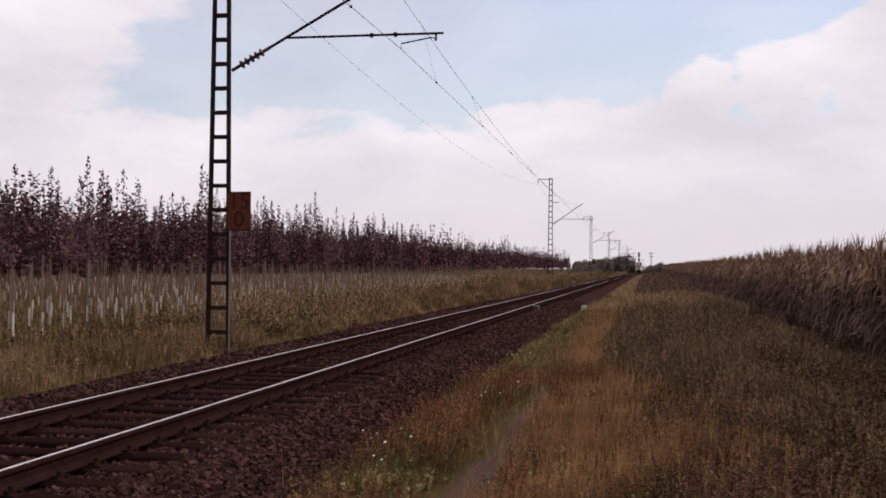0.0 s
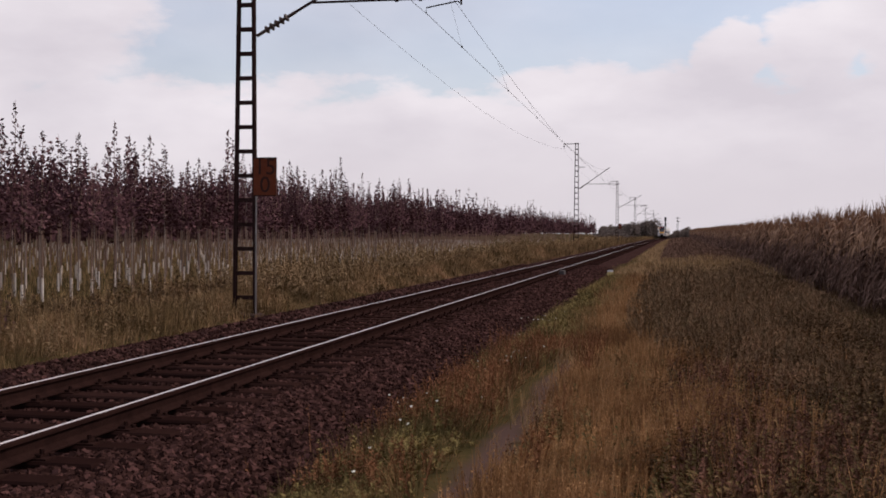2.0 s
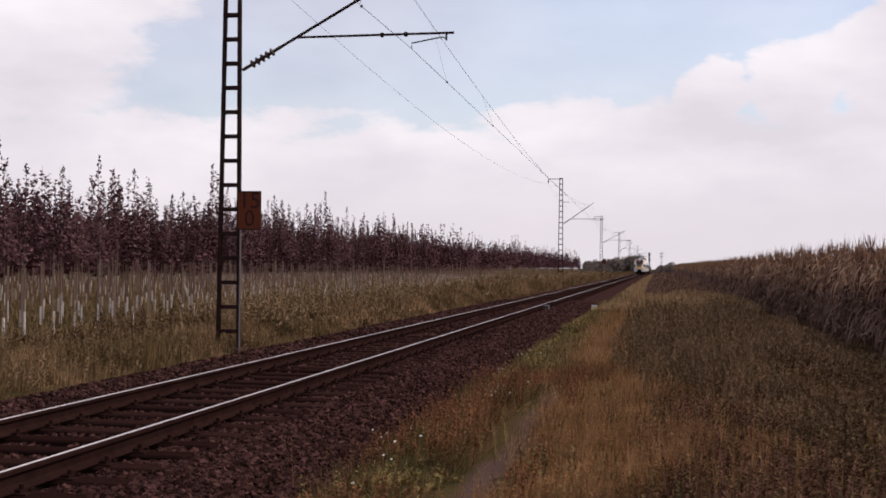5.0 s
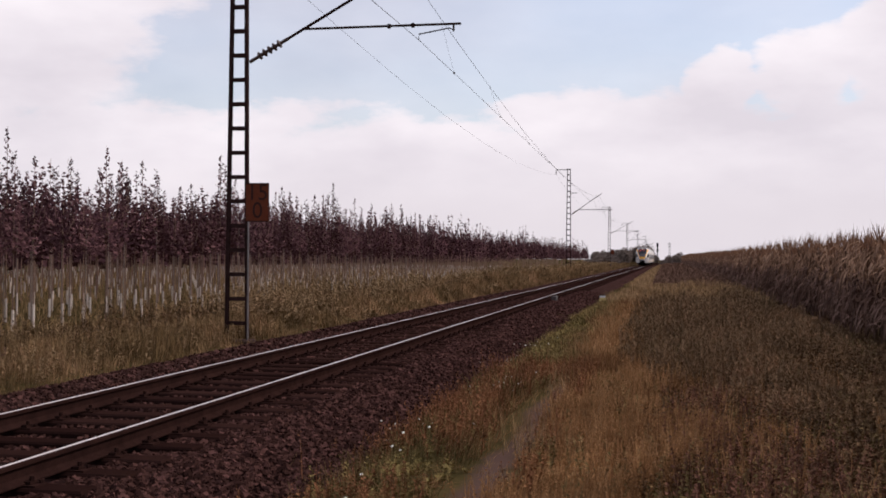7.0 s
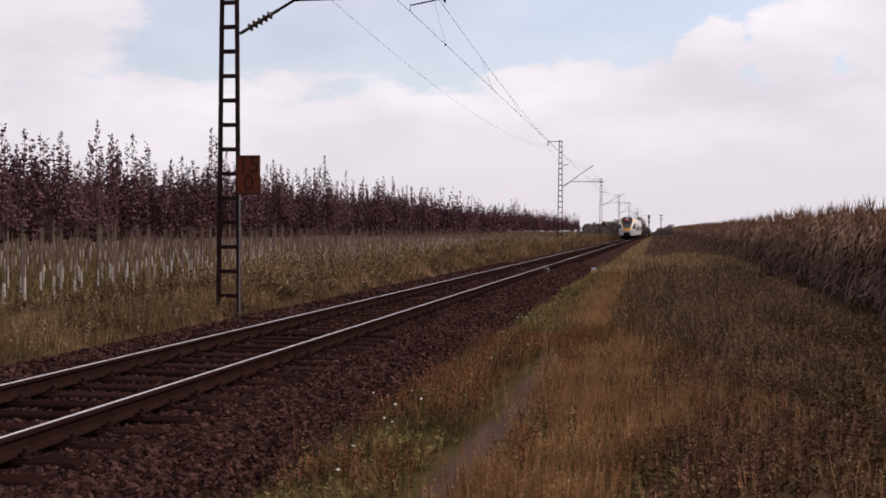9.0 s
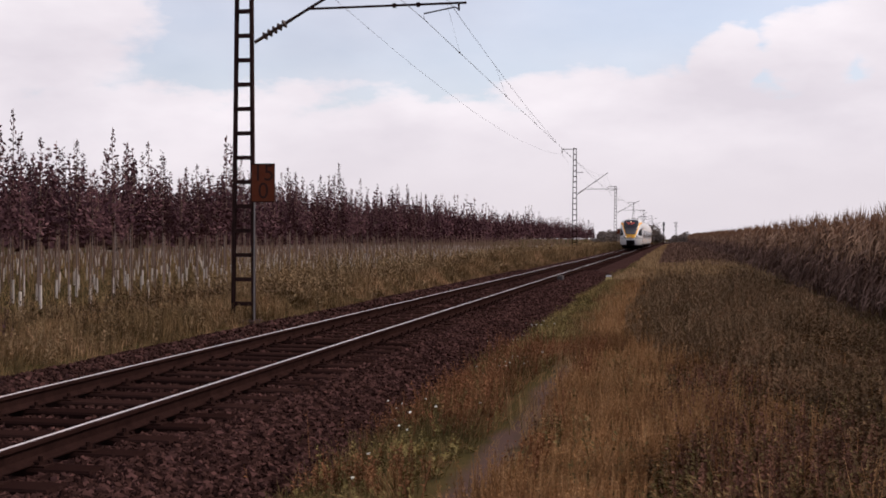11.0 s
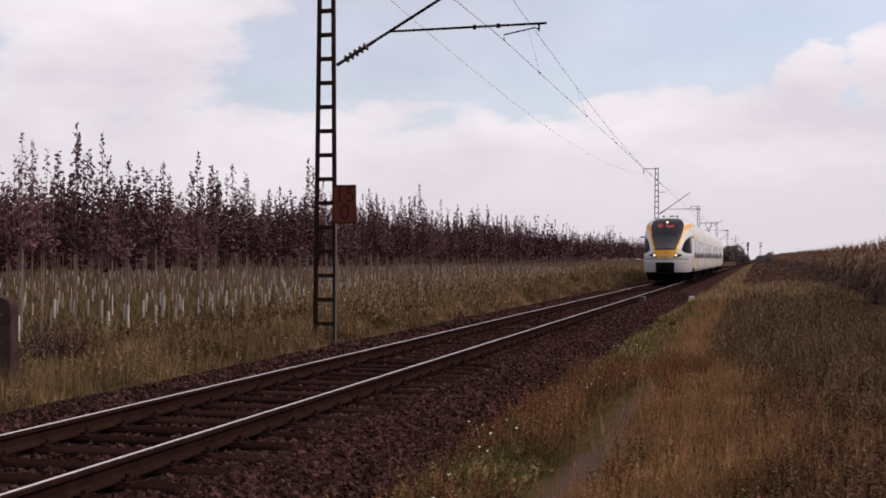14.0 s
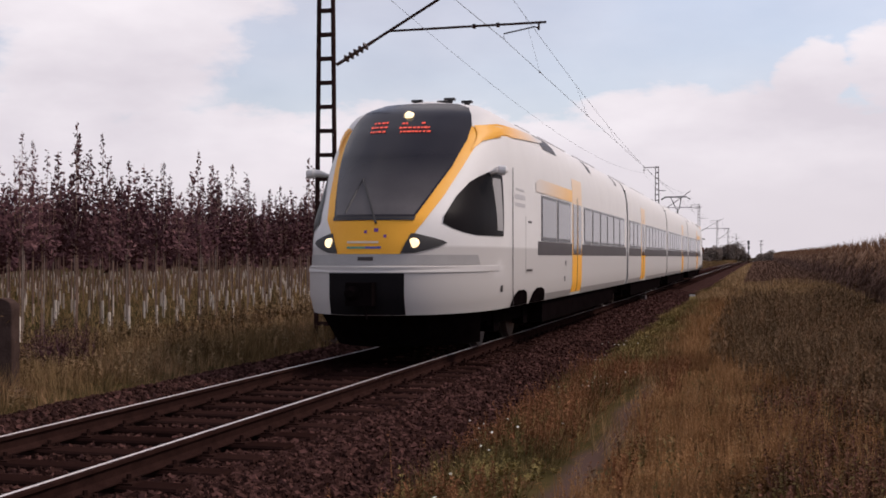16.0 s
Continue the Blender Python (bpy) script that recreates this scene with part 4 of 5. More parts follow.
def path_clear(x, y):
    d = abs(x - 3.8 - 0.06 * math.sin(y * 0.8))
    return 1.0 if d > 0.33 or y > 16.5 else (0.01 if d < 0.22 else 0.35)


def verge_size(x, y):
    bare = 0.4 if (x + 5.5) ** 2 + (y - 16.3) ** 2 < 1.7 else 1.0
    return bare * patchy(0.5, 3.0, 0.35, 1.3)(x, y) * min(1.0, max(0.25, (-2.75 - x) / 0.9)) * (1 + 0.5 * min(1.0, max(0.0, (y - 30) / 30)))


blades("verge_grass", 1, spots(1, 90000, -9.5, -2.85, 11, 90, 1.7, None, verge_size), M_GRASSL, 0.5, 0.013, 0.45, "tall brownish green grass on the verge beyond the track")
blades("distant_verge_grass", 2, spots(2, 34000, -9.5, -2.85, 85, 420, 1.5, None, patchy(0.2, 5.0, 0.5, 1.4)), M_GRASSL, 0.7, 0.014, 0.4, "brownish green grass along the far verge")
blades("orchard_grass", 3, spots(3, 70000, -60, -8.5, 18, 190, 1.5), M_GRASSG, 0.25, 0.014, 0.5, "short green grass between the young trees")
blades("low_weeds", 4, spots(4, 60000, 2.0, 4.0, 4.5, 70, 1.8, lambda x, y: path_clear(x, y) * min(1, max(0.02, (x - 2.25 + 0.4 * noise.noise((x, y * 0.5, 4.0))) * 1.6 + 0.012 * max(0, y - 20))), patchy(0.8, 9.0, 0.35, 1.4)), M_WEED, 0.22, 0.010, 0.6, "low green and russet weeds along the ballast")
def tan_keep(x, y):
    near = 0.15 if y < 10.5 and x > 4.9 + 0.25 * max(0.0, y - 7) else 1.0
    reach = 4.4 + 0.2 * max(0.0, 19 - y) + 0.5 * noise.noise((x * 0.8, y * 0.5, 15.0))
    return near * path_clear(x, y) * min(1.0, max(0.06, 1 - (x - reach) * 1.4)) * min(1.0, max(0.15, (x - 3.2) * 2 if y > 14 else 1.0))


blades("dry_grass", 5, tufted(spots(5, 13500, 3.35, 8.0, 4.0, 62, 1.7, tan_keep, patchy(0.8, 2.0, 0.3, 1.4)), 16, 0.06, 5), M_TAN, 0.3, 0.007, 1.15, "dry tan grass in tufts beside the footpath")
blades("trodden_grass", 12, tufted(spots(12, 2200, 2.6, 9.2, -9.0, 4.4, 1.0, path_clear, patchy(0.8, 2.0, 0.3, 1.0)), 9, 0.06, 12), M_TAN, 0.2, 0.008, 0.9, "short trodden dry grass where the footpath goes on")
blades("distant_grass", 7, spots(7, 26000, 3.0, 4.7, 46, 330, 1.6, lambda x, y: min(1.0, max(0.0, (4.45 - x + 0.3 * noise.noise((x, y * 0.1, 6.0))) * 4)), patchy(0.25, 31.0, 0.5, 1.3)), M_STRAW, 0.34, 0.012, 0.6, "straw-coloured grass along the far footpath")
blades("straw_patch", 45, tufted(spots(45, 2600, 4.3, 8.6, 43, 68, 1.0, lambda x, y: min(1.0, max(0.0, 0.75 + noise.noise((x * 0.5, y * 0.2, 14.0)))), patchy(0.5, 33.0, 0.6, 1.3)), 9, 0.1, 45), M_STRAW, 0.42, 0.011, 0.6, "yellowish grass behind the tall weeds")
blades("distant_low_weeds", 46, spots(46, 15000, 2.05, 3.2, 40, 260, 1.6, None, patchy(0.25, 35.0, 0.4, 1.2)), M_WEED, 0.2, 0.012, 0.6, "low olive weeds along the far ballast")


def leafy(name, seed, places, mat, height, leaf, label, leaves=16, steep=0.0):
    """Weeds with a stem and many small leaves that stand out from it. places: arrays x, y, size factor."""
    rs = np.random.RandomState(seed)
    vs, fs = [], []
    for x, y, f in zip(*places):
        g, h = ground_z(x), height * f * rs.uniform(0.6, 1.25)
        lx, ly = rs.normal(0, 0.16, 2) * h
        k, w = len(vs), 0.006 * max(1.0, y / 14)
        x0 = x + bend(y)
        vs += [(x0 - w, y, g), (x0 + w, y, g), (x0 + lx, y + ly, g + h)]
        fs.append((k, k + 1, k + 2))
        for i in range(leaves):
            u = (i + rs.uniform(0, 1)) / leaves
            a, ln = rs.uniform(0, 6.283), leaf * rs.uniform(0.6, 1.4) * (1.2 - 0.7 * u) * max(1.0, (y / 16) ** 0.7)
            c, s = math.cos(a), math.sin(a)
            px, py, pz = x0 + lx * u, y + ly * u, g + h * u
            up, w = ln * (rs.uniform(-0.2, 0.8) + steep), ln * (0.27 - 0.09 * steep)
            k = len(vs)
            vs += [(px, py, pz), (px + c * ln * 0.5 - s * w, py + s * ln * 0.5 + c * w, pz + up * 0.6), (px + c * ln, py + s * ln, pz + up), (px + c * ln * 0.5 + s * w, py + s * ln * 0.5 - c * w, pz + up * 0.6 + 0.01)]
            fs.append((k, k + 1, k + 2, k + 3))
    return tagged(raw(name, vs, fs, mat), label, "weeds", kind="stuff")


def weed_size(x, y):
    return patchy(0.75, 12.0, 0.3, 1.45)(x, y) * (0.75 + 0.5 * (0.5 + noise.noise((x * 2.2, y * 1.8, 66.0)))) * min(1.2, 0.35 + 0.075 * max(0.0, y - 9)) * min(1.0, max(0.2, (9.1 - x) / 1.9))


def weed_keep(x, y):
    edge = 4.7 + 0.2 * max(0.0, 19 - y) + 0.35 * noise.noise((x * 3.0, y * 2.0, 84.0))
    return min(1.0, max(0.0, (x - edge + 0.7 * noise.noise((x * 0.7, y * 0.4, 8.0))) * 2.2)) * min(1.0, max(0.0, (36.5 - y + 2.5 * noise.noise((x, 0.0, 2.0))) * 0.4))


leafy("tall_weeds", 6, spots(6, 10500, 4.3, 9.4, 8.0, 39, 1.15, weed_keep, weed_size), M_DARKW, 0.43, 0.05, "tall dark green and brown weeds before the corn", 32, 0.7)
def pale_keep(x, y):
    side = 0.3 if y > 36 else max(0.0, min(1.0, (4.5 + 0.15 * max(0.0, 18 - y) - x) * 2 + noise.noise((x, y * 0.5, 44.0))))
    return side * min(1.0, max(0.0, (y - 9) / 22 + 0.5 * noise.noise((x * 0.9, y * 0.3, 43.0)))) * min(1.0, max(0.0, (x - 3.6 + 0.3 * noise.noise((x, y * 0.4, 45.0))) * 2)) * min(1.0, max(0.0, (60 - y) / 16))


blades("pale_grass", 40, tufted(spots(40, 3600, 3.5, 6.0, 9, 60, 1.3, pale_keep, patchy(0.8, 2.0, 0.4, 1.4)), 16, 0.08, 40), M_STRAW, 0.33, 0.008, 0.9, "pale yellow dry grass round the dark weeds")
leafy("dark_weeds", 41, spots(41, 2600, 4.3, 8.2, 14, 36, 1.0, lambda x, y: min(1.0, max(0.0, 0.4 + 0.04 * (y - 19) - 0.3 * (x - 6.0) + 1.4 * noise.noise((x * 0.8, y * 0.5, 81.0)))) * (1.0 if x > 4.6 + 0.16 * max(0.0, 19 - y) + 0.45 * noise.noise((0.0, y * 0.45, 83.0)) + 0.3 * noise.noise((x * 3.0, y * 2.0, 84.0)) else 0.0), weed_size), M_MUGW, 0.5, 0.05, "dark green bushy weeds standing above the dry grass", 34, 0.7)
leafy("reddish_weeds", 42, spots(42, 2400, 5.2, 8.8, 5.5, 15, 1.2, lambda x, y: min(1.0, max(0.0, 0.3 + 1.5 * noise.noise((x * 0.6, y * 0.5, 91.0)))), patchy(0.8, 19.0, 0.4, 1.2)), M_PLUM, 0.38, 0.04, "reddish brown weeds among the dark ones", 16)
leafy("dry_seed_heads", 16, tufted(spots(16, 3000, 3.85, 7.4, 4.5, 40, 1.6, tan_keep, patchy(0.8, 2.0, 0.4, 1.35)), 7, 0.07, 16), M_HEAD, 0.34, 0.018, "dry tan seed heads of the grass by the footpath", 14)


def low_keep(x, y):
    return path_clear(x, y) * min(1.0, max(0.02, (x - 2.35 + 0.008 * max(0.0, y - 15) + 0.5 * noise.noise((x, y * 0.5, 4.0))) * 1.6))


leafy("russet_weeds", 17, spots(17, 3600, 2.2, 4.3, 7.6, 18.5, 1.0, lambda x, y: low_keep(x, y) * min(1, max(0, 0.5 + 1.2 * noise.noise((x * 0.7, y * 0.35, 51.0)))), patchy(0.8, 9.0, 0.45, 1.4)), M_RUSSET, 0.32, 0.035, "leafy russet weeds along the ballast", 16)
leafy("green_weeds", 18, spots(18, 5200, 2.15, 3.7, 4.5, 46, 1.1, lambda x, y: low_keep(x, y) * (1.0 if y < 10 else 0.7 if 16 < y < 29 else 1.0 if 32 < y < 41 and x < 3.0 else 0.3), patchy(0.8, 9.0, 0.35, 1.35)), M_GREENW, 0.16, 0.045, "fresh green weeds along the ballast", 12)
leafy("far_verge_weeds", 36, spots(36, 7000, -9.5, -4.0, 32, 240, 1.5, lambda x, y: 1.0 if noise.noise((x * 0.3, y * 0.12, 27.0)) > -0.12 else 0.12, patchy(0.25, 37.0, 0.5, 1.45)), M_VERGEW, 0.95, 0.065, "tall brown weeds along the far verge", 22)
shrub = np.random.RandomState(30)
leafy("green_shrub", 32, (shrub.normal(-4.5, 0.4, 170), shrub.normal(28.3, 0.9, 170), shrub.uniform(0.5, 1.2, 170)), M_VERGEW, 1.0, 0.075, "low olive shrub beside the mast", 18)
leafy("dark_shrub", 31, (shrub.normal(-5.75, 0.3, 260), shrub.normal(16.9, 0.35, 260), shrub.uniform(0.5, 1.2, 260)), M_LEAF, 0.72, 0.055, "low dark purple-brown shrub on the verge", 18)
leafy("olive_weeds", 33, spots(33, 2600, 4.2, 8.6, 4.5, 24, 1.5, lambda x, y: 0.9 if noise.noise((x * 0.8, y * 0.6, 61.0)) > 0.0 else 0.12, patchy(0.8, 19.0, 0.4, 1.2)), M_WEED, 0.3, 0.045, "olive weeds among the dry grass", 14)
leafy("brown_weeds", 8, spots(8, 9000, 5.0, 9.2, 4.2, 60, 1.8, lambda x, y: min(0.95, (x - 4.8) * 0.8) * (0.25 if 42 < y < 66 and x < 8.4 else 1.0), lambda x, y: patchy(0.6, 17.0, 0.3, 1.1)(x, y) * min(1.0, max(0.4, (9.3 - x) / 1.5))), M_DEADW, 0.4, 0.06, "withered brown weeds along the field's edge", 14)
leafy("verge_weeds", 9, spots(9, 3400, -9.5, -3.7, 12, 100, 1.5, lambda x, y: 1.0 if noise.noise((x * 0.5, y * 0.35, 21.0)) > 0.08 else 0.1, patchy(0.4, 25.0, 0.4, 1.4)), M_DEADW, 0.78, 0.075, "withered brown weeds on the verge", 14)
leafy("verge_herbs", 34, spots(34, 3600, -8.5, -3.1, 11.5, 75, 1.6, lambda x, y: 1.0 if noise.noise((x * 0.45, y * 0.4, 71.0)) > -0.02 else 0.08, patchy(0.5, 29.0, 0.35, 1.3)), M_VERGEW, 0.5, 0.062, "leafy olive and brown herbs on the verge", 28)
leafy("distant_weeds", 10, spots(10, 12000, 4.3, 9.3, 60, 330, 1.6, lambda x, y: min(1, max(0, (x - 4.4) * 3)) * (0.25 if y < 69 else 1.0), patchy(0.3, 41.0, 0.6, 1.3)), M_PURPLEW, 0.5, 0.05, "brown weeds along the far field edge", 10)


def build_corn():
    rs = np.random.RandomState(11)
    lv, lf, tv, tf, uv, uf = [], [], [], [], [], []
    for row in range(8):
        x0 = 9.1 + 0.75 * row
        y = -8.0
        while y < 330:
            far = y > 70
            h = rs.uniform(1.7, 2.08) + 0.28 * min(1.0, max(0.0, (y - 80) / 120))
            x = x0 + rs.normal(0, 0.07) + bend(y)
            g = ground_z(10)
            wide = 0.0022 * max(0, y - 20) / 20
            # stalk
            k = len(lv)
            for a in (0, 2.1, 4.2):
                lv += [(x + 0.014 * math.cos(a), y + 0.014 * math.sin(a), g), (x + 0.008 * math.cos(a), y + 0.008 * math.sin(a), g + h)]
            lf += [(k, k + 2, k + 3, k + 1), (k + 2, k + 4, k + 5, k + 3), (k + 4, k, k + 1, k + 5)]
            for i in range(9 if far or row > 3 else 24):
                z = g + h * (0.12 + 0.8 * rs.uniform())
                a, ln = rs.uniform(0, 6.283), rs.uniform(0.16, 0.38)
                w = rs.uniform(0.010, 0.024) + wide
                c, s = math.cos(a), math.sin(a)
                up, drop = rs.uniform(0.05, 0.22), rs.uniform(0.05, 0.5)
                # higher leaves take the lighter colour, dry and painted as sunlit
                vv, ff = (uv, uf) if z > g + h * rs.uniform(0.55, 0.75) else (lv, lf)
                k = len(vv)
                for q, zz, ww in ((0, 0, 0.6), (0.4, up, 1.0), (0.75, up - drop * 0.35, 0.8), (1.0, up - drop, 0.1)):
                    vv += [(x + c * ln * q - s * w * ww, y + s * ln * q + c * w * ww, z + zz), (x + c * ln * q + s * w * ww, y + s * ln * q - c * w * ww, z + zz + 0.01)]
                ff += [(k, k + 1, k + 3, k + 2), (k + 2, k + 3, k + 5, k + 4), (k + 4, k + 5, k + 7, k + 6)]
            for i in range(4):
                a, w = rs.uniform(0, 6.283), 0.010 + wide
                t = rs.uniform(0.05, 0.14)
                k = len(tv)
                tv += [(x - w, y, g + h - 0.05), (x + w, y, g + h - 0.05), (x + t * math.cos(a), y + t * math.sin(a), g + h + rs.uniform(0.15, 0.34))]
                tf.append((k, k + 1, k + 2))
            y += rs.uniform(0.13, 0.22) * (1 if y < 40 else 1.6 if y < 120 else 3)
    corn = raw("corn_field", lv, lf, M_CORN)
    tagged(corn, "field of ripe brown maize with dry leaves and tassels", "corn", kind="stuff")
    tagged(raw("upper_leaves", uv, uf, M_SUNCORN, corn), kind="stuff")
    tagged(raw("corn_tassels", tv, tf, M_TASSEL, corn), kind="stuff")


build_corn()


# ---- nursery of young trees ----
def tree_shape(r, full, few=False):
    """Leaves of one narrow young crown: corner points and faces, about the trunk at the origin."""
    vs, fs = [], []
    top = r.choice((r.uniform(3.9, 4.6), r.uniform(4.2, 5.6)))
    shoots = [(0.0, 0.0, top)]
    for _ in range(6 if full else 4):
        a, d = r.uniform(0, 6.283), r.uniform(0.15, 0.5)
        shoots.append((d * math.cos(a), d * math.sin(a), r.uniform(3.0, top - 0.3)))
    for sx, sy, st in shoots:
        n = 82 if full else 8 if few else 22
        for i in range(n):
            u = i / n
            low_z = (1.4 if few else 2.1) + 0.4 * r.random()
            z = low_z + (st - low_z) * u ** 1.15
            out = min(1.0, u * 3)
            spread = 0.34 * (1 - u) ** 1.4 + 0.045
            a = r.uniform(0, 6.283)
            s = (r.uniform(0.045, 0.09) if full else r.uniform(0.17, 0.3) if few else r.uniform(0.09, 0.17)) * (1.1 - 0.25 * u)
            cx, cy = sx * out + spread * r.gauss(0, 0.75) , sy * out + spread * r.gauss(0, 0.75)
            e = Vector((r.gauss(0, 1), r.gauss(0, 1), r.gauss(0, 1))).normalized()
            g = e.orthogonal().normalized()
            k = len(vs)
            c = Vector((cx, cy, z + r.uniform(-0.05, 0.05)))
            vs += [tuple(c - e * s), tuple(c + g * s * 0.55), tuple(c + e * s), tuple(c - g * s * 0.55)]
            fs.append((k, k + 1, k + 2, k + 3))
    return vs, fs, shoots, top


def build_orchard():
    r = random.Random(21)
    kinds = []
    for _ in range(6):
        vs, fs, shoots, top = tree_shape(r, True)
        crown = bpy.data.meshes.new("crown")
        crown.from_pydata(vs, [], fs)
        crown.materials.append(M_LEAF)
        bm = bmesh.new()
        lean = r.uniform(-0.03, 0.03)
        tube(bm, [(0, 0, -0.05), (lean, 0.01, 1.2), (0, 0, 2.4), (0, 0, top)], [0.023, 0.019, 0.015, 0.005], 6)
        for sx, sy, st in shoots[1:]:
            tube(bm, [(0, 0, 2.1 + r.uniform(0, 0.5)), (sx * 0.9, sy * 0.9, 2.1 + (st - 2.1) * 0.5), (sx, sy, st)], [0.011, 0.008, 0.003], 4)
        trunk = mesh_of("trunk", bm, M_BARK)
        kinds.append((trunk, crown))
    bm = bmesh.new()
    tube(bm, [(0.0, 0, 0.0), (0.0, 0, 0.62)], [0.04, 0.036], 8)
    guard = mesh_of("trunk_guard", bm, M_GUARD1)
    bm = bmesh.new()
    tube(bm, [(0.07, 0.02, -0.05), (0.08, 0.0, 3.1)], 0.015, 6)
    stake = mesh_of("stake", bm, M_STAKE)
    low = [tree_shape(r, False) for _ in range(8)]
    lowest = [tree_shape(r, False, True) for _ in range(8)]
    lv, lf, bv, bf, gv, gf = [], [], [], [], [], []
    single = 0
    for row in range(26):
        x0 = -11.2 - 2.3 * row
        y = 17.0 + r.uniform(0, 1)
        while y < 255:
            x = x0 + r.uniform(-0.12, 0.12)
            g = -0.5
            if row < 3 and y < 85 and single < 160:
                t = thing("young_tree", "slender young tree with sparse purple-brown leaves and a white trunk guard", "tree", "nursery trees", pose(x, y, g, 0, 0, r.uniform(0, 360)))
                s = r.uniform(0.85, 1.12)
                t.scale = (1, 1, s)
                tr, cr = kinds[r.randrange(6)]
                for nm, me in (("trunk", tr), ("crown", cr), ("trunk_guard", guard if r.random() < 0.72 else None), ("stake", stake if r.random() < 0.55 else None)):
                    if me is None:
                        continue
                    o = new(nm, me)
                    o.parent = t
                single += 1
            else:
                vs, fs, _, top = (low if row < 7 else lowest)[r.randrange(8)]
                a, s = r.uniform(0, 6.283), r.uniform(0.85, 1.12)
                c, sn = math.cos(a), math.sin(a)
                k = len(lv)
                lv += [(x + p[0] * c - p[1] * sn, y + p[0] * sn + p[1] * c, g + p[2] * s) for p in vs]
                lf += [tuple(i + k for i in q) for q in fs]
                k = len(bv)
                w = 0.022
                for b in (0, 2.1, 4.2):
                    bv += [(x + w * math.cos(b), y + w * math.sin(b), g), (x + 0.3 * w * math.cos(b), y + 0.3 * w * math.sin(b), g + top * s)]
                bf += [(k, k + 2, k + 3, k + 1), (k + 2, k + 4, k + 5, k + 3), (k + 4, k, k + 1, k + 5)]
                if r.random() < 0.3:
                    y += r.uniform(1.0, 1.5) * (1 if y < 110 else 1.5)
                    continue
                k = len(gv)
                gh, gr = r.uniform(0.4, 0.62), 0.036
                for b in (0.3, 1.9, 3.4, 5.0):
                    gv += [(x + gr * math.cos(b), y + gr * math.sin(b), g), (x + gr * math.cos(b), y + gr * math.sin(b), g + gh)]
                gf += [(k, k + 2, k + 3, k + 1), (k + 2, k + 4, k + 5, k + 3), (k + 4, k + 6, k + 7, k + 5), (k + 6, k, k + 1, k + 7)]
            y += r.uniform(1.0, 1.5) * (1 if y < 110 else 1.5)
    rows = raw("nursery_tree_rows", bv, bf, M_BARKS)
    tagged(rows, "rows of slender young trees with purple-brown leaves", "tree", kind="stuff")
    tagged(raw("crowns", lv, lf, M_LEAF, rows), kind="stuff")
    tagged(raw("trunk_guards", gv, gf, M_GUARD, rows), kind="stuff")


build_orchard()


# ---- distance ----
def far_tree(x, y, height, spread, seed, name="distant_tree", label="rounded grey-green tree in the distance, its leaf colour paled for haze"):
    r = random.Random(seed)
    tree = thing(name, label, "tree", at=pose(x, y, -0.5))
    bm = bmesh.new()
    tube(bm, [(0, 0, 0), (0.1, 0, height * 0.25), (0, 0.1, height * 0.7)], [0.22, 0.17, 0.05], 7)
    for k in range(5):
        a = r.uniform(0, 6.283)
        tube(bm, [(0.05, 0, height * 0.25), (spread * 0.5 * math.cos(a), spread * 0.5 * math.sin(a), height * r.uniform(0.45, 0.75))], [0.09, 0.03], 5)
    part("trunk", bm, M_BARK, tree)
    vs, fs = [], []
    lobes = [(spread * 0.5 * r.uniform(-1, 1), spread * 0.5 * r.uniform(-1, 1), height * r.uniform(0.3, 0.78), spread * r.uniform(0.28, 0.5)) for _ in range(11)] + [(0, 0, height * 0.75, height * 0.22)]
    for cx, cy, cz, rad in lobes:
        for _ in range(190):
            d = Vector((r.gauss(0, 1), r.gauss(0, 1), r.gauss(0, 1))).normalized() * rad * r.uniform(0.6, 1.05)
            c, sz = Vector((cx, cy, max(cz * 0.85, rad * 0.6))) + d, spread * r.uniform(0.04, 0.085)
            e = Vector((r.gauss(0, 1), r.gauss(0, 1), r.gauss(0, 1))).normalized()
            g = e.orthogonal().normalized()
            k = len(vs)
            vs += [tuple(c - e * sz), tuple(c + g * sz * 0.7), tuple(c + e * sz), tuple(c - g * sz * 0.7)]
            fs.append((k, k + 1, k + 2, k + 3))
    raw("crown", vs, fs, M_HAZELEAF, tree)
    return tree


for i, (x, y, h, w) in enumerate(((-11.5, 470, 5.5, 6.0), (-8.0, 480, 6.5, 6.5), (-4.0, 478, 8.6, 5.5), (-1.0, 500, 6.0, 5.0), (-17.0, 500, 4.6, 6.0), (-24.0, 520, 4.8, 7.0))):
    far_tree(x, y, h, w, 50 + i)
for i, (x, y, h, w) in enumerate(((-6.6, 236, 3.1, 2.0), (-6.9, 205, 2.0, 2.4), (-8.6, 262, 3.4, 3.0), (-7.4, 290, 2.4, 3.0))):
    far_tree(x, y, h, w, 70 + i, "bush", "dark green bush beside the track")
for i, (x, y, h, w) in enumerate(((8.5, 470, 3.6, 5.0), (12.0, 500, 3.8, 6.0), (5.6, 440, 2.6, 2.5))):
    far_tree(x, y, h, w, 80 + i)


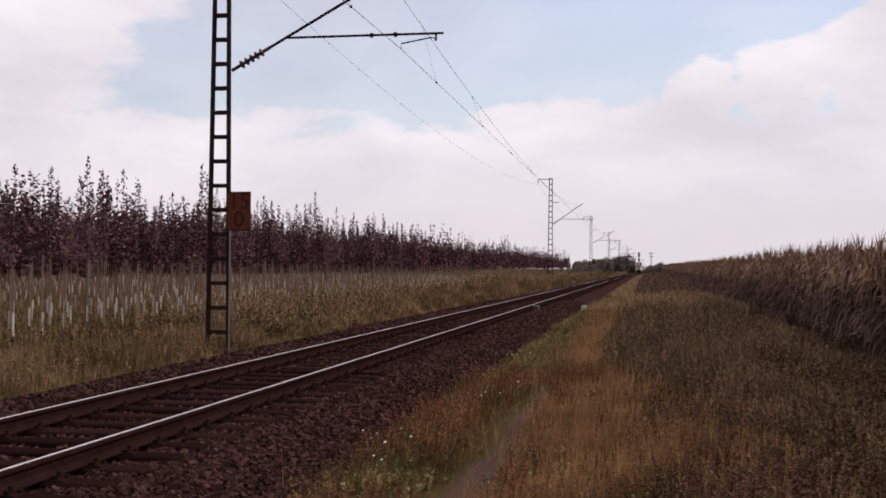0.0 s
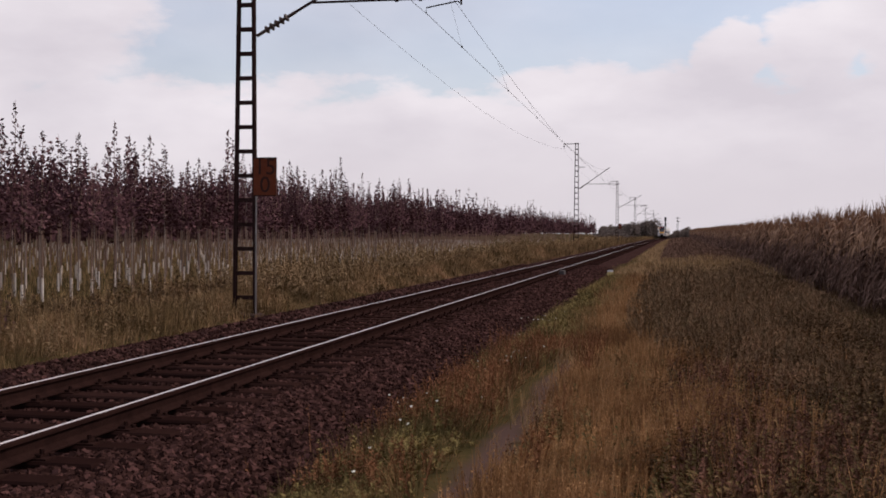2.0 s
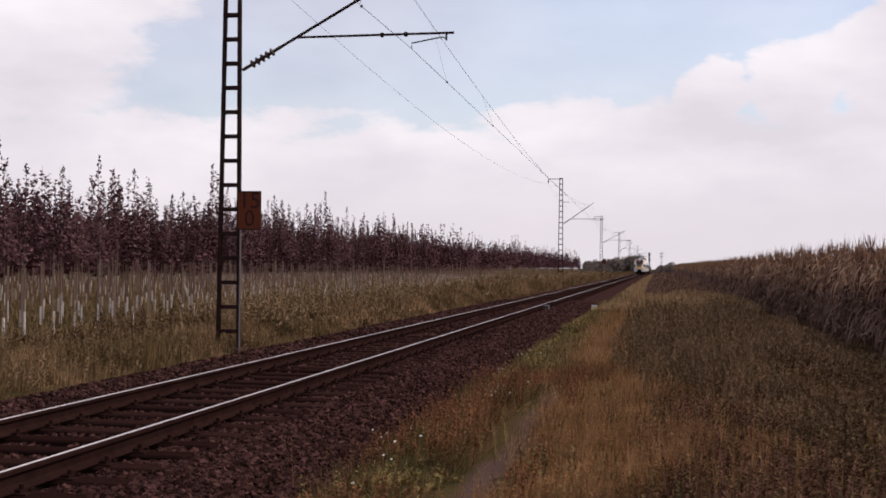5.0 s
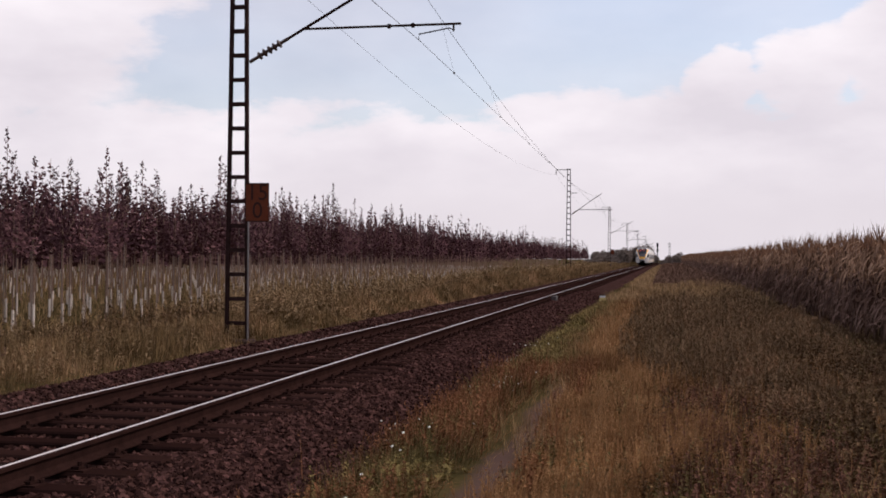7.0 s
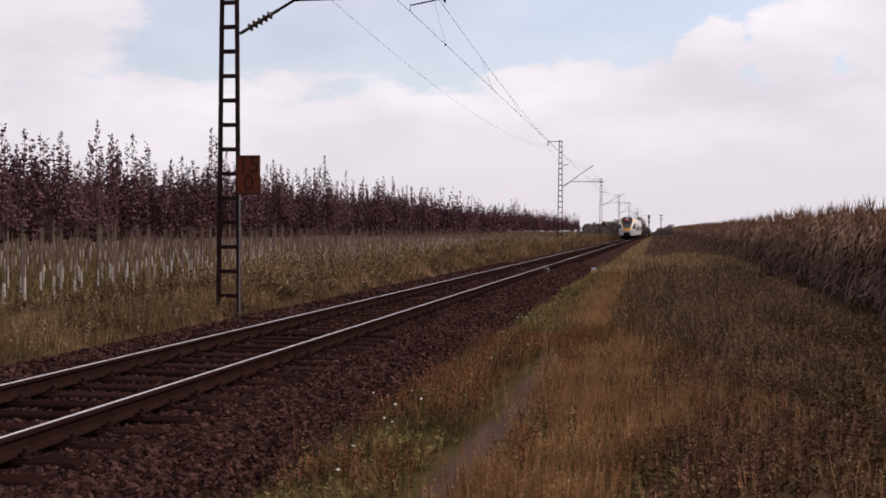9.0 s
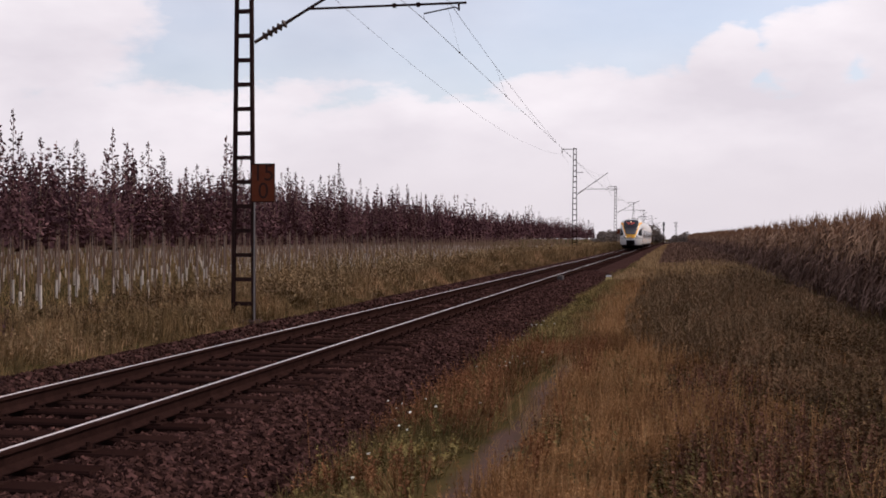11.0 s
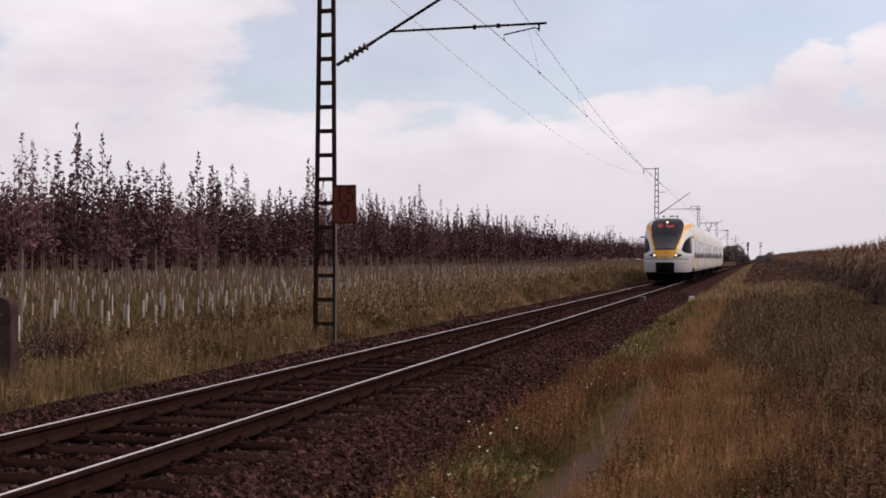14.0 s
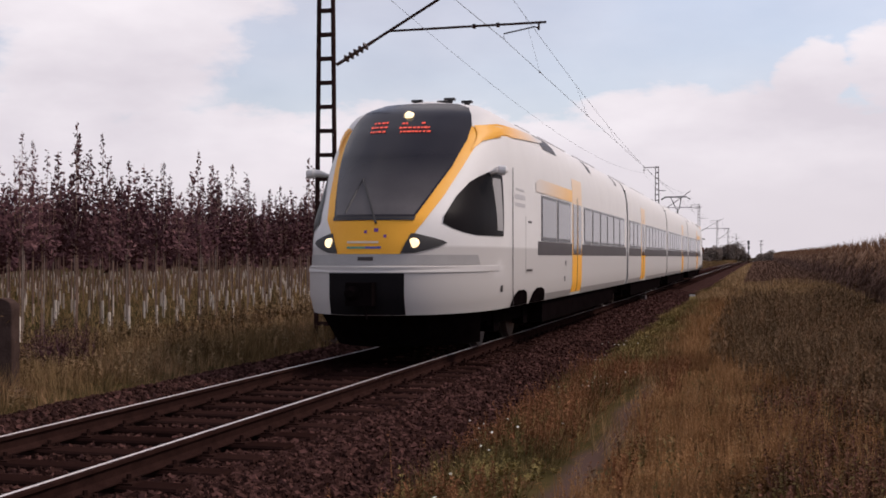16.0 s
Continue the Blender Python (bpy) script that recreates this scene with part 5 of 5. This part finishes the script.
def build_signal():
    y = 310.0
    sig = thing("railway_signal", "dark light-signal head on a slim mast beside the track", "signal", at=pose(2.75 + bend(y), y, ground_z(2.75)))
    bm = bmesh.new()
    tube(bm, [(0, 0, 0), (0, 0, 5.6)], [0.09, 0.07], 8)
    part("mast", bm, M_MAST, sig)
    bm = bmesh.new()
    box(bm, -0.26, 0.26, -0.12, 0.12, 4.95, 6.1)
    box(bm, -0.24, 0.24, -0.12, 0.12, 3.75, 4.7)
    bmesh.ops.bevel(bm, geom=bm.edges[:], offset=0.08, segments=2, affect="EDGES")
    head = part("signal_head", bm, M_BLACK, sig, "black signal head")
    for z in (4.2, 5.3, 5.75):
        bm = bmesh.new()
        tube(bm, [(0, -0.12, z), (0, -0.3, z)], 0.12, 10)
        part("lens_hood", bm, M_BLACK, head)
    bm = bmesh.new()
    box(bm, -0.2, 0.2, -0.06, -0.02, 2.6, 3.6)
    part("mast_plate", bm, M_WHITEP, sig, "white mast plate")


build_signal()


def build_pole():
    y = 400.0
    pole = thing("lattice_pole", "slim dark lattice pole in the distance", "pole", at=pose(6.5, y, ground_z(8)))
    for sx in (-1, 1):
        for sy in (-1, 1):
            bm = bmesh.new()
            tube(bm, [(sx * 0.35, sy * 0.35, 0), (sx * 0.12, sy * 0.12, 7.2)], 0.05, 5)
            part("leg", bm, M_MAST, pole)
    for k in range(9):
        z = 0.4 + 0.75 * k
        w = 0.35 - 0.032 * z
        for sy in (-1, 1):
            bm = bmesh.new()
            tube(bm, [(-w, sy * w, z), (w, sy * w, z + 0.6)], 0.03, 4)
            part("brace", bm, M_MAST, pole)
    for z, w in ((6.7, 0.75), (5.6, 0.6)):
        bm = bmesh.new()
        box(bm, -w, w, -0.07, 0.07, z, z + 0.14)
        part("crossarm", bm, M_MAST, pole)


build_pole()


# ---- small things beside the track ----
def build_stone_post():
    post = thing("boundary_stone", "weathered dark concrete post with a rounded top beside the track", "post", at=pose(-3.94, 13.0, ground_z(-3.88), 0, 0, 8))
    bm = bmesh.new()
    out = [(-0.19, -0.2), (0.19, -0.2)] + [(0.19 * math.cos(a), 1.12 + 0.13 * math.sin(a)) for a in [math.pi * k / 10 for k in range(11)]]
    f = bm.faces.new([bm.verts.new((x, -0.11, z)) for x, z in out])
    r = bmesh.ops.extrude_face_region(bm, geom=[f])
    for v in [g for g in r["geom"] if isinstance(g, bmesh.types.BMVert)]:
        v.co.y += 0.22
    bmesh.ops.bevel(bm, geom=[e for e in bm.edges], offset=0.012, segments=1, affect="EDGES")
    part("shaft", bm, M_CONC, post)
    bm = bmesh.new()
    box(bm, -0.25, 0.25, -0.17, 0.17, -0.25, 0.1)
    part("plinth", bm, M_CONC, post)


def build_marker():
    """The pale cable marker by the footpath with its bit of cable."""
    m = thing("cable_marker", "small pale yellow and white cable marker on the ground", "marker", at=pose(2.55, 52.0, ground_z(2.55)))
    bm = bmesh.new()
    box(bm, -0.13, 0.13, -0.1, 0.1, -0.05, 0.24)
    bmesh.ops.bevel(bm, geom=bm.edges[:], offset=0.03, segments=2, affect="EDGES")
    part("body", bm, M_MARK, m)
    bm = bmesh.new()
    box(bm, -0.13, 0.13, -0.1, 0.1, 0.245, 0.31)
    bmesh.ops.bevel(bm, geom=bm.edges[:], offset=0.02, segments=2, affect="EDGES")
    part("cap", bm, M_WHITEP, m, "white cap")
    bm = bmesh.new()
    tube(bm, [(-0.1, 0, 0.08), (-0.5, -0.1, 0.03), (-1.1, -0.5, 0.06), (-1.7, -1.5, 0.16), (-2.0, -4.0, 0.22)], 0.025, 6)
    part("cable", bm, M_WIRE, m, "dark grey cable")
    s = thing("rail_sensor", "dark grey box of a wheel sensor clamped to the rail", "sensor", at=pose(0.95, 46.5, -0.1))
    bm = bmesh.new()
    box(bm, -0.08, 0.12, -0.35, 0.35, -0.08, 0.09)
    bmesh.ops.bevel(bm, geom=bm.edges[:], offset=0.02, segments=2, affect="EDGES")
    part("housing", bm, M_WIRE, s)
    bm = bmesh.new()
    box(bm, -0.12, -0.07, -0.1, 0.1, -0.1, -0.02)
    part("clamp", bm, M_STEEL, s)


def build_flowers():
    r = random.Random(77)
    vs, fs = [], []
    clusters = [(2.95, 14.6, 0.35, 12), (3.2, 15.5, 0.3, 10), (2.75, 11.5, 0.5, 8), (3.1, 9.8, 0.5, 6), (2.6, 19.5, 0.6, 10), (2.7, 24.0, 0.8, 10)]
    for cx, cy, sp, n in clusters:
        for _ in range(n):
            x, y = cx + r.gauss(0, sp * 0.5), cy + r.gauss(0, sp)
            z, rad = ground_z(x) + r.uniform(0.1, 0.24), r.uniform(0.009, 0.02)
            k = len(vs)
            vs.append((x, y, z + 0.008))
            for i in range(10):
                a, q = 0.628 * i, rad * (1.0 if i % 2 else 0.5)
                vs.append((x + q * math.cos(a), y + q * math.sin(a) - 0.3 * q, z + 0.5 * q * math.sin(a)))
            fs += [(k, k + 1 + i, k + 1 + (i + 1) % 10) for i in range(10)]
    tagged(raw("small_flowers", vs, fs, M_FLOWER), "small white and yellow flowers among the weeds", "flowers", kind="stuff")


build_stone_post()
build_marker()
build_flowers()


# ---- what moves ----
def motions():
    rows = []
    for k in range(33):
        t = 0.5 * k
        y = 15.5 + 27.8 * (16.0 - t)
        turn = math.degrees(math.atan(bend(y + 60) / 60 - bend(y) / 60)) if y > 150 else 0.0
        rows.append((t, pose(bend(y), y, 0, 0, 0, -turn)))
    walk(TRAIN, rows)


motions()
